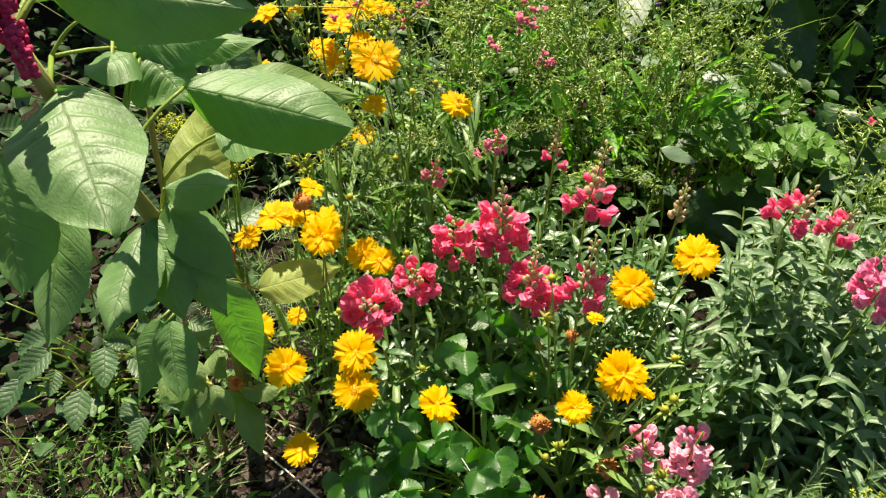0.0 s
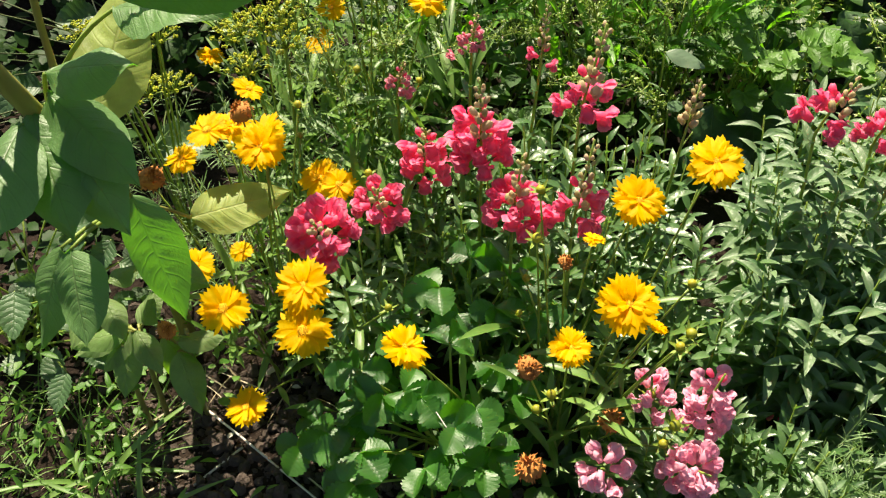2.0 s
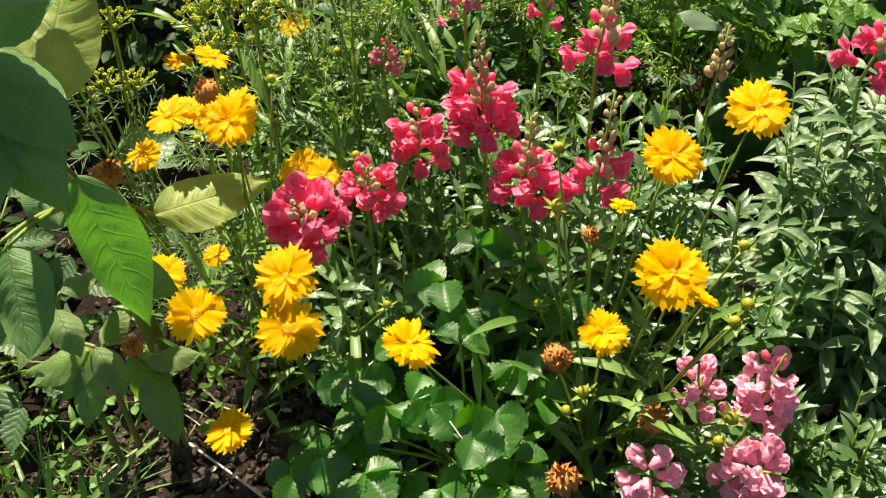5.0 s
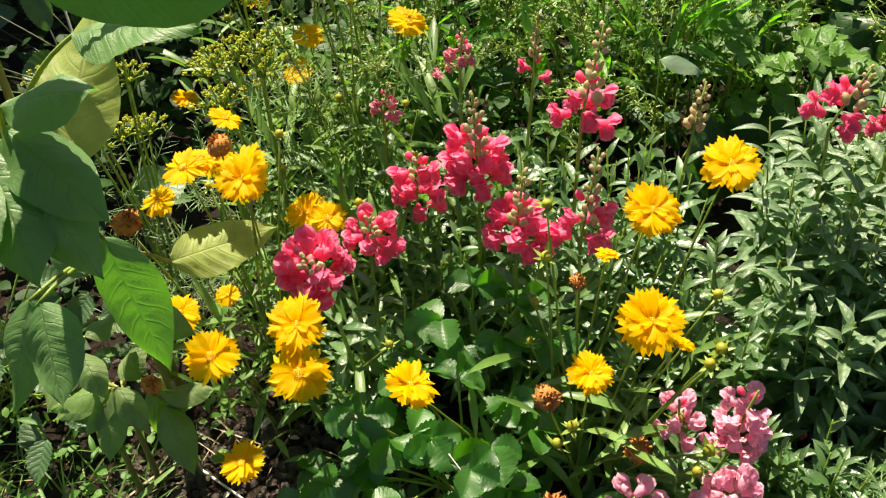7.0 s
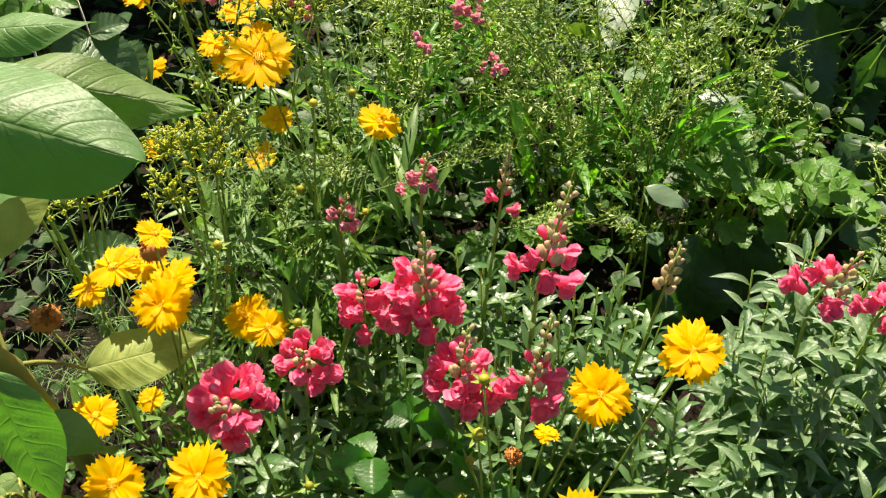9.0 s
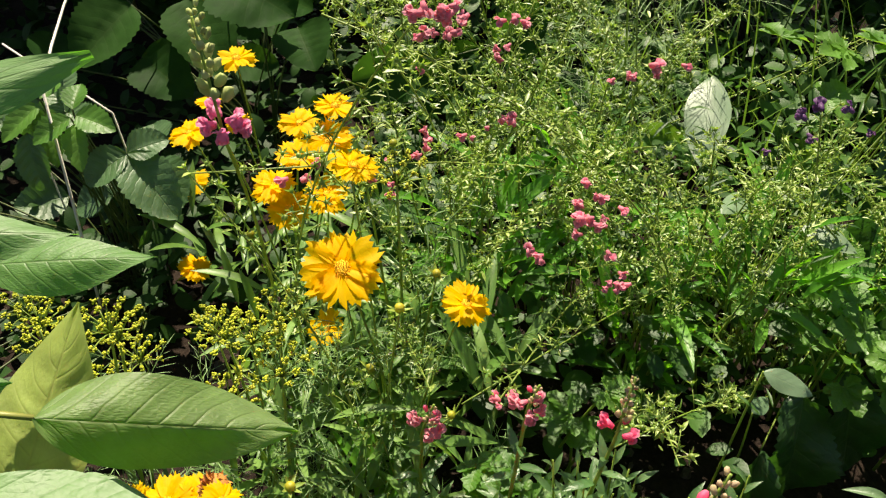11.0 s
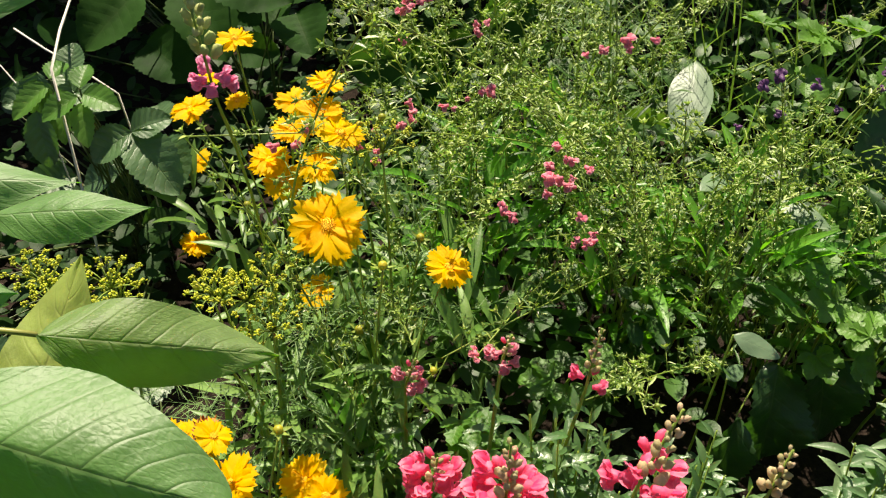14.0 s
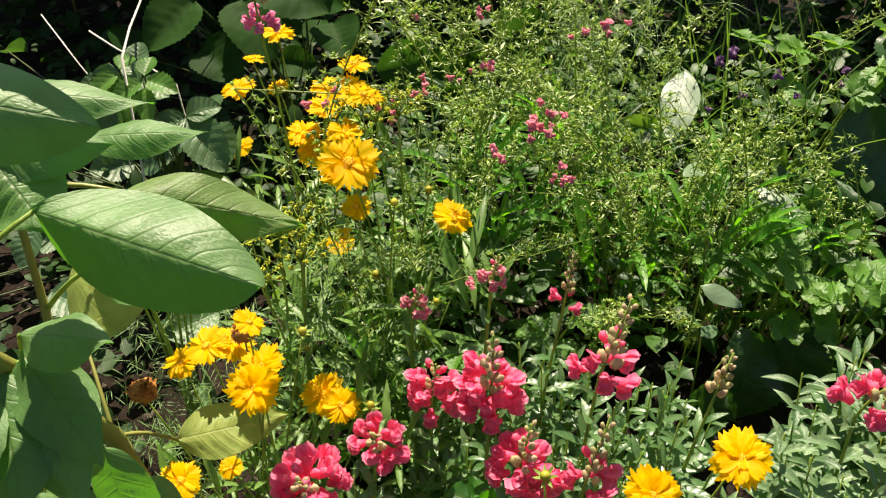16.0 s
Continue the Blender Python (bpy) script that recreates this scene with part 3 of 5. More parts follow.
coreopsis((0.18, 0.73), [
    (0.225, 0.724, 0.4, 0.05, 0.05, -0.7), (0.301, 0.759, 0.416, 0.052, -0.1, -0.6), (0.205, 0.627, 0.367, 0.053, 0.0, -0.75),
    (0.162, 0.634, 0.297, 0.039, 0.05, -0.5), (0.005, 0.644, 0.289, 0.046, 0.35, -0.15), (0.236, 0.625, 0.337, 0.018, 0.3, 0.3), (0.186, 0.713, 0.362, 0.02, 0.0, 0.2)],
    [(0.262, 0.612, 0.344, 0.014), (0.255, 0.611, 0.327, 0.012), (0.13, 0.698, 0.38, 0.014), (0.132, 0.72, 0.42, 0.012), (0.263, 0.644, 0.375, 0.011),
     (0.148, 0.626, 0.234, 0.014), (0.135, 0.625, 0.21, 0.014), (0.13, 0.744, 0.274, 0.012), (0.124, 0.732, 0.233, 0.011), (0.262, 0.587, 0.236, 0.015), (0.253, 0.58, 0.215, 0.013), (0.253, 0.642, 0.209, 0.013)],
    [(0.161, 0.709, 0.335, 0.019), (0.12, 0.61, 0.3, 0.029), (0.21, 0.618, 0.197, 0.032), (0.126, 0.574, 0.183, 0.036)],
    "coreopsis clump with bright yellow flowers and round buds", 60, (0.05, 0.09), 0.13, 0.24)
coreopsis((-0.04, 1.12), [
    (-0.075, 1.011, 0.513, 0.06, 0.05, -0.65), (0.029, 1.091, 0.389, 0.046, 0.2, -0.35), (-0.107, 1.113, 0.319, 0.038, -0.2, -0.3), (-0.094, 1.15, 0.345, 0.038, 0.0, -0.5),
    (-0.077, 1.118, 0.527, 0.044, 0.3, 0.0)],
    [(-0.06, 1.08, 0.3, 0.014), (0.0, 1.1, 0.42, 0.011), (-0.03, 1.02, 0.46, 0.012), (0.02, 1.0, 0.34, 0.011), (-0.16, 1.12, 0.3, 0.012), (-0.2, 1.1, 0.26, 0.012)], [],
    "coreopsis clump with large open yellow flowers among dill", 110, (0.06, 0.12), 0.15, 0.26, (0, 3))
coreopsis((-0.17, 1.36), [
    (-0.178, 1.257, 0.377, 0.048, -0.2, -0.2), (-0.16, 1.24, 0.36, 0.046, 0.1, -0.5), (-0.163, 1.354, 0.388, 0.048, 0.0, 0.0), (-0.113, 1.195, 0.425, 0.045, 0.1, -0.3),
    (-0.266, 1.283, 0.422, 0.045, -0.2, -0.1), (-0.152, 1.27, 0.41, 0.045, 0.0, -0.2), (-0.114, 1.238, 0.458, 0.05, 0.0, -0.6), (-0.11, 1.268, 0.478, 0.042, 0.1, 0.2),
    (-0.235, 1.26, 0.48, 0.026, 0.1, 0.3), (-0.232, 1.38, 0.453, 0.044, 0.0, 0.0), (-0.317, 1.422, 0.231, 0.04, -0.4, -0.3), (-0.231, 1.352, 0.385, 0.03, -0.1, -0.2), (-0.32, 1.361, 0.131, 0.046, 0.3, 0.2)],
    [(-0.08, 1.3, 0.4, 0.013), (-0.2, 1.22, 0.34, 0.012), (-0.27, 1.2, 0.22, 0.013), (-0.22, 1.18, 0.25, 0.012), (-0.05, 1.25, 0.45, 0.012)], [],
    "coreopsis clump with a crowd of yellow flowers on thin stalks", 90, (0.06, 0.11), 0.15, 0.24, (0, 3, 5))


# ---- snapdragons ----
def floret_piece(seed):
    own = random.Random(seed)
    body = tube([(0, 0, 0), (0, 0.25, 0.02), (0, 0.5, 0.04)], 0.12, 0.24, 7)
    pieces = [body, moved(ball(0.27, 5, 8, 0.85, 0.08, seed), Matrix.Translation((0, 0.5, -0.06)))]
    for a, rise, size in ((35, 62, 0.52), (-35, 62, 0.52), (70, -20, 0.46), (-70, -20, 0.46), (0, -45, 0.46)):
        lobe = blade(1.1, 9, 6, 0.1, own.uniform(0.3, 0.7), 0.6, 0.42, 0.03, 0.05, seed=own.randrange(99))
        ph, k = own.uniform(0, 6), own.uniform(13, 19)
        lobe = ([(x, y, z + 0.105 * math.sin(x * k + y * 7 + ph) * min(1.0, y * y + abs(x) * 0.6)) for x, y, z in lobe[0]], lobe[1], lobe[2])
        e = radians(rise + own.uniform(-10, 10))
        way = Vector((math.sin(radians(a)) * math.cos(e), 0.55 * math.cos(radians(a)) * math.cos(e) + 0.15, math.sin(e)))
        pieces.append(moved(lobe, towards((0, 0.42, 0.02 + (0.1 if rise > 0 else -0.06)), way, (0, -1, 0.6 if rise < 0 else 0.2), size, size * 1.05)))
    return merge(*pieces)


FLORETS = [floret_piece(s) for s in range(4)]


def floret_set(mat):
    return [mesh_of("floret", f[0], f[1], mat, f[2]) for f in FLORETS]


F_CORAL, F_PINK, F_MAGENTA, F_PURPLE, F_FADED = (floret_set(m) for m in (M_CORAL, M_PINK, M_MAGENTA, M_PURPLE, M_FADED))


def bud_piece():
    """A lumpy closed bud in its five sepals, with a fuzz of short hairs."""
    own = random.Random(11)
    pieces = [ball(0.42, 6, 7, 1.5, 0.16, 5)]
    pieces += [moved(blade(0.5, 3, 1, 0.2, -0.25, 0.4, seed=k), pose(0, 0, -0.6, 60, 0, k * 72) @ Matrix.Scale(0.9, 4)) for k in range(5)]
    for _ in range(30):
        a, e = own.uniform(0, 6.28), radians(own.uniform(-70, 70))
        way = Vector((math.cos(a) * math.cos(e), math.sin(a) * math.cos(e), math.sin(e) * 1.4))
        pieces.append(moved(blade(0.2, 1, 1, 0, 0, seed=1), towards(way * 0.36, way, UP, own.uniform(0.15, 0.35))))
    return merge(*pieces)


_k = bud_piece()
S_SNAPBUD = mesh_of("bud", _k[0], _k[1], M_BUD, _k[2])
S_CORALBUD = mesh_of("bud", _k[0], _k[1], M_CORAL, _k[2])
S_PALEBUD = mesh_of("bud", _k[0], _k[1], M_PALEBUD, _k[2])


def spike(plant, at, axis, florets, zone, buds, bud_zone, meshes, size=0.028, coloured=3, round_about=1.0, bud_mesh=None):
    """Florets round an upright axis, the lowest first, coloured buds above them, green buds to the tip."""
    at, axis = Vector(at), Vector(axis).normalized()
    x = axis.cross(Vector((0.2, -1, 0.1))).normalized()
    y = axis.cross(x)
    for k in range(florets):
        a = k * 2.4 + rng.uniform(-0.3, 0.3)
        f = (k + 0.5) / florets - 0.5
        out = x * math.cos(a) + y * math.sin(a)
        p = at + axis * (zone * f) + out * size * (0.45 - 0.3 * (f + 0.5))
        way = out * round_about + axis * rng.uniform(-0.35, 0.2) + Vector((0, -0.2, 0))
        part("floret", rng.choice(meshes), plant, towards(p, way, axis, size * rng.uniform(0.88, 1.12)))
    start = at + axis * zone * 0.5
    for k in range(coloured):
        a = k * 2.4
        out = x * math.cos(a) + y * math.sin(a)
        p = start + axis * (0.006 + k * 0.004) + out * size * 0.3
        m = Matrix.Translation(p) @ (out * 0.8 + axis).to_track_quat("Z", "Y").to_matrix().to_4x4() @ Matrix.Scale(size * 0.36, 4)
        part("bud", S_CORALBUD, plant, m, "closed coral bud")
    buds = int(buds * 1.7)
    if florets > 3:
        start, bud_zone = at + axis * zone * 0.1 + Vector((0, -0.55, 0.15)) * size, bud_zone + zone * 0.35
    for k in range(buds):
        f = (k + 0.5) / buds
        a = k * 2.4
        out = x * math.cos(a) + y * math.sin(a)
        s = size * (0.33 - 0.17 * f) * rng.uniform(0.8, 1.2)
        p = start + axis * (0.008 + bud_zone * f) + out * s * 0.85
        m = Matrix.Translation(p) @ (out * 0.6 + axis).to_track_quat("Z", "Y").to_matrix().to_4x4() @ Matrix.Scale(s, 4)
        part("bud", bud_mesh or S_SNAPBUD, plant, m, "hairy beige-green bud")
    return start + axis * (bud_zone + 0.008)


def shoot_leaves(foot, top, count, length, first=0.25, steep=62):
    """Poses of leaves that spiral up a shoot, shorter and steeper towards its tip."""
    foot, top = Vector(foot), Vector(top)
    out, a = [], rng.uniform(0, 6.28)
    for k in range(count):
        f = first + (1 - first) * (k + rng.random() * 0.5) / count
        a += 2.4 + rng.uniform(-0.4, 0.4)
        e = radians(4 + steep * f**2 + rng.uniform(-12, 12))
        way = Vector((math.cos(a) * math.cos(e), math.sin(a) * math.cos(e), math.sin(e)))
        s = length * (1.05 - 0.5 * f**3) * rng.uniform(0.75, 1.15)
        out.append((rng.randrange(len(T_SNAP)), towards(foot.lerp(top, f), way, UP, s)))
    return out


def snapdragon(base, spikes, shoots, label, meshes=None, leaf_len=0.042, single=2, radius=0.09, top=0.3, vary=0.05, category="flower", count=16, silver=False):
    bx, by = base
    meshes = meshes or F_CORAL
    single_leaf = S_SILVER if silver else S_SNAP
    plant = thing("snapdragon", (bx, by, ground_z(bx, by)), label, category, "snapdragons")
    mass, stems = [], []
    for at, axis, florets, zone, buds, bud_zone, size, coloured in spikes:
        tip = spike(plant, at, axis, florets, zone, buds, bud_zone, meshes, size, coloured)
        low = Vector(at) - Vector(axis).normalized() * zone * 0.5
        foot = Vector((bx + (low.x - bx) * 0.4, by + (low.y - by) * 0.4, 0.0))
        path = grow(foot, low, 6, 0.4) + [Vector(at), tip]
        stalk("stem", path, 0.0032, 0.0012, M_STEM, plant)
        for k, m in shoot_leaves(path[2], low, 14, leaf_len, 0.1):
            part("leaf", single_leaf[k], plant, m)
    for k in range(shoots):
        a, r = rng.uniform(0, 6.28), radius * math.sqrt(rng.random())
        foot = (bx + 0.6 * r * math.cos(a), by + 0.6 * r * math.sin(a), 0.0)
        tip = (bx + r * math.cos(a), by + r * math.sin(a), top + rng.uniform(-vary, vary) - 0.05 * r / radius)
        leaves = shoot_leaves(foot, tip, count, leaf_len, 0.25, 42 if silver else 62)
        if k < single:
            stalk("stem", grow(foot, tip, 5, 0.3), 0.0026, 0.001, M_STEM, plant)
            for j, m in leaves:
                part("leaf", single_leaf[j], plant, m)
        else:
            stems.append(tube(grow(foot, tip, 4, 0.3), 0.0024, 0.001, 4))
            mass.extend(leaves)
    if mass:
        part("foliage", stamp("foliage", T_SILVER if silver else T_SNAP, mass, M_SILVER_MASS if silver else M_SNAP_MASS), plant, None, "dense narrow dark green leaves", "stuff")
    if stems:
        v, f, uv = merge(*stems)
        part("side_growth", mesh_of("side_growth", v, f, M_STEM, uv), plant, None, "thin green side shoots", "stuff")
    return plant


LEAN = (0.12, 0.25, 1)
snapdragon((-0.03, 0.82), [((-0.074, 0.748, 0.34), (-0.1, -0.35, 1), 12, 0.035, 5, 0.015, 0.029, 3), ((-0.026, 0.83, 0.3), (0.1, -0.3, 1), 9, 0.04, 6, 0.02, 0.027, 3)], 14, "coral-pink snapdragon in full bloom with two flower spikes", top=0.22)
snapdragon((0.04, 0.93), [((0.025, 0.906, 0.294), (0.05, 0.1, 1), 11, 0.055, 6, 0.02, 0.027, 3)], 14, "coral-pink snapdragon with one short flower spike", top=0.22)
snapdragon((0.09, 0.9), [((0.086, 0.856, 0.362), (-0.05, 0.15, 1), 15, 0.05, 12, 0.05, 0.03, 4)], 16, "coral-pink snapdragon with the fullest flower spike", top=0.25)
snapdragon((0.13, 0.82), [((0.118, 0.795, 0.326), (0.05, 0.1, 1), 12, 0.045, 10, 0.045, 0.029, 3)], 14, "coral-pink snapdragon spike above the strawberry plant", top=0.22)
snapdragon((0.2, 0.82), [((0.179, 0.778, 0.335), LEAN, 6, 0.045, 12, 0.06, 0.026, 3)], 16, "coral-pink snapdragon spike with a long run of buds", top=0.26)
snapdragon((0.2, 0.92), [((0.185, 0.84, 0.43), (0.15, 0.2, 1), 6, 0.035, 12, 0.06, 0.028, 4)], 22, "coral-pink snapdragon standing tall with few open florets", top=0.31, radius=0.11)
snapdragon((0.29, 0.89), [((0.3, 0.86, 0.36), (0.15, 0.2, 1), 0, 0.02, 12, 0.05, 0.027, 0)], 22, "snapdragon with a spike of green buds only", top=0.3, radius=0.1)
snapdragon((0.14, 1.0), [((0.154, 0.947, 0.4), (0.05, 0.1, 1), 2, 0.02, 14, 0.05, 0.018, 1)], 4, "snapdragon with a withering spike of buds", top=0.27, radius=0.05)
snapdragon((0.0, 1.02), [((-0.004, 0.985, 0.343), (0.2, 0.1, 1), 5, 0.02, 7, 0.02, 0.015, 2)], 5, "snapdragon with small faded coral flowers", F_FADED, top=0.22, radius=0.05)
snapdragon((0.08, 0.98), [((0.079, 0.952, 0.425), (0.1, 0, 1), 5, 0.02, 7, 0.02, 0.014, 2)], 3, "snapdragon with small faded red flowers", F_FADED, top=0.26, radius=0.04)
# the silvery green bush
snapdragon((0.5, 0.88), [((0.441, 0.856, 0.39), (0.35, 0.2, 1), 5, 0.04, 8, 0.03, 0.028, 3)], 34, "bushy snapdragon with coral flowers and broad green leaves", leaf_len=0.056, top=0.33, radius=0.13, single=6, count=19, silver=True)
snapdragon((0.5, 0.78), [((0.54, 0.77, 0.36), (0.1, -0.2, 1), 14, 0.06, 3, 0.02, 0.031, 2)], 34, "bushy snapdragon with a magenta-pink flower spike", F_MAGENTA, leaf_len=0.056, top=0.29, radius=0.13, single=6, count=19, silver=True)
snapdragon((0.37, 0.78), [], 16, "leafy snapdragon bush without open flowers", leaf_len=0.046, top=0.26, radius=0.09, single=5, count=19)
snapdragon((0.6, 0.92), [((0.507, 0.86, 0.363), (0.2, 0.1, 1), 5, 0.03, 4, 0.02, 0.024, 3)], 34, "bushy snapdragon with small pink flowers", leaf_len=0.054, top=0.33, radius=0.14, single=4, count=19, silver=True)
snapdragon((0.68, 0.8), [], 30, "leafy snapdragon at the border of the bed", leaf_len=0.052, top=0.26, radius=0.15, single=3, count=19, silver=True)
snapdragon((0.44, 0.65), [], 12, "low leafy snapdragon in half shade", leaf_len=0.045, top=0.14, radius=0.12, single=4)
snapdragon((0.6, 0.64), [], 15, "low snapdragon with narrow leaves", leaf_len=0.045, top=0.14, radius=0.14, single=4)
snapdragon((0.3, 0.68), [((0.306, 0.628, 0.21), (0.1, 0.15, 1), 17, 0.06, 0, 0.02, 0.024, 3), ((0.29, 0.578, 0.17), (-0.05, -0.5, 1), 18, 0.07, 0, 0.02, 0.025, 0), ((0.255, 0.645, 0.2), (-0.2, 0, 1), 9, 0.045, 0, 0.02, 0.022, 2), ((0.203, 0.583, 0.165), (-0.3, -0.3, 1), 9, 0.035, 0, 0.02, 0.024, 0)], 16, "pale pink snapdragon with crowded flower spikes", F_PINK, top=0.15, single=3)
snapdragon((0.24, 0.6), [], 14, "low green snapdragon shoots under the pink flowers", leaf_len=0.045, top=0.12, radius=0.1, single=2)
snapdragon((0.52, 0.53), [], 20, "front snapdragon shoots with lit narrow leaves", leaf_len=0.045, top=0.2, radius=0.13, single=4, silver=True)
snapdragon((0.4, 0.6), [], 22, "green snapdragon shoots in sun at the front", leaf_len=0.042, top=0.16, radius=0.08, single=4)
snapdragon((0.38, 0.54), [], 14, "low green snapdragon shoots at the front", leaf_len=0.045, top=0.12, radius=0.09, single=3)


# ---- strawberry ----
def strawberry_leaflet(seed):
    own = random.Random(seed)
    return blade(0.86, 40, 5, own.uniform(0.12, 0.3), own.uniform(0.1, 0.3), 0.6, 0.62, 0.16, 0.04, seed=seed, pleat=0.05, pleats=8.0, crease=1.2, tip_power=0.5, crenate=8)


_s = [strawberry_leaflet(s) for s in range(3)]
S_STRAW = [mesh_of("leaflet", v, f, M_STRAW, uv) for v, f, uv in _s]


def strawberry(base, leaves, label):
    bx, by = base
    plant = thing("strawberry_plant", (bx, by, ground_z(bx, by)), label, "strawberry plant")
    for x, y, z, size, head in leaves:
        p = Vector((x, y, z))
        stalk("leaf_stalk", grow((bx + rng.uniform(-0.02, 0.02), by + rng.uniform(-0.02, 0.02), 0.0), p, 6, 0.8), 0.0018, 0.0013, M_STEM, plant)
        a = radians(head)
        for turn, s in ((0, 1.0), (72, 0.92), (-72, 0.92)):
            b = a + radians(turn)
            way = Vector((math.cos(b), math.sin(b), rng.uniform(-0.12, 0.28)))
            part("leaflet", rng.choice(S_STRAW), plant, towards(p, way, UP + Vector((0, -0.25, 0)) + any_way(0, 30) * 0.9, size * 0.8 * s * rng.uniform(0.8, 1.12)))
    return plant


strawberry((0.04, 0.71), [(-0.02, 0.665, 0.18, 0.05, 250), (0.02, 0.655, 0.19, 0.052, 300), (-0.05, 0.7, 0.17, 0.05, 190), (0.075, 0.64, 0.19, 0.055, 280), (0.09, 0.615, 0.155, 0.055, 300),
    (0.05, 0.62, 0.13, 0.05, 250), (-0.01, 0.63, 0.12, 0.052, 230), (0.0, 0.72, 0.2, 0.05, 120), (0.05, 0.7, 0.22, 0.045, 60), (-0.08, 0.66, 0.11, 0.05, 200), (0.12, 0.67, 0.17, 0.05, 0), (0.03, 0.59, 0.08, 0.055, 260), (-0.06, 0.62, 0.08, 0.05, 240)],
    "low strawberry plant with toothed glossy green leaves")
strawberry((0.09, 0.83), [(0.076, 0.815, 0.23, 0.055, 80), (0.12, 0.79, 0.22, 0.055, 20), (0.04, 0.78, 0.22, 0.05, 200), (0.1, 0.75, 0.22, 0.05, 270), (0.06, 0.75, 0.21, 0.05, 230), (0.15, 0.76, 0.2, 0.05, 330), (0.0, 0.77, 0.18, 0.05, 180)],
    "strawberry plant with rounded toothed leaves under coral flowers")
strawberry((0.06, 0.66), [(rng.uniform(-0.07, 0.14), rng.uniform(0.57, 0.74), rng.uniform(0.1, 0.2), 0.046, rng.uniform(180, 380)) for _ in range(20)], "strawberry runner plant with many small toothed leaves")
strawberry((-0.1, 0.71), [(-0.1, 0.7, 0.08, 0.045, 200), (-0.12, 0.68, 0.06, 0.045, 250), (-0.07, 0.65, 0.05, 0.05, 280)], "small strawberry plant at the edge of bare soil")


# ---- amaranth ----
def amaranth_leaf(plant, base, tip, width, face=(0, -0.3, 1), old=False, droop=0.18, stalk_from=None, fold=-0.3, seed=None, blunt=1.05, at=0.36, heart=0.62, wave=0.07):
    base, tip = Vector(base), Vector(tip)
    s = rng.randrange(1000) if seed is None else seed
    way = tip - base
    size = way.length / (1 - droop * 0.25)
    x = way.normalized().cross(Vector(face)).normalized()
    z = x.cross(way.normalized())
    way = (way.normalized() + z * droop).normalized()
    v, f, uv = blade(width * 1.04 / size, 56, 8, fold, droop, at, heart, 0.0, wave, seed=s, tip_power=blunt, pleat=0.1, crease=1.15)
    me = mesh_of("leaf", v, f, M_AMARANTH_MID if old == "mid" else M_AMARANTH_OLD if old else M_AMARANTH, uv)
    part("leaf", me, plant, towards(base, way, z, size), "pale yellow-green leaf" if old else "")
    if stalk_from is not None:
        stalk("leaf_stalk", bend(stalk_from, base, 0.008), 0.0026, 0.0017, M_STEM_RED if old else M_STEM, plant)


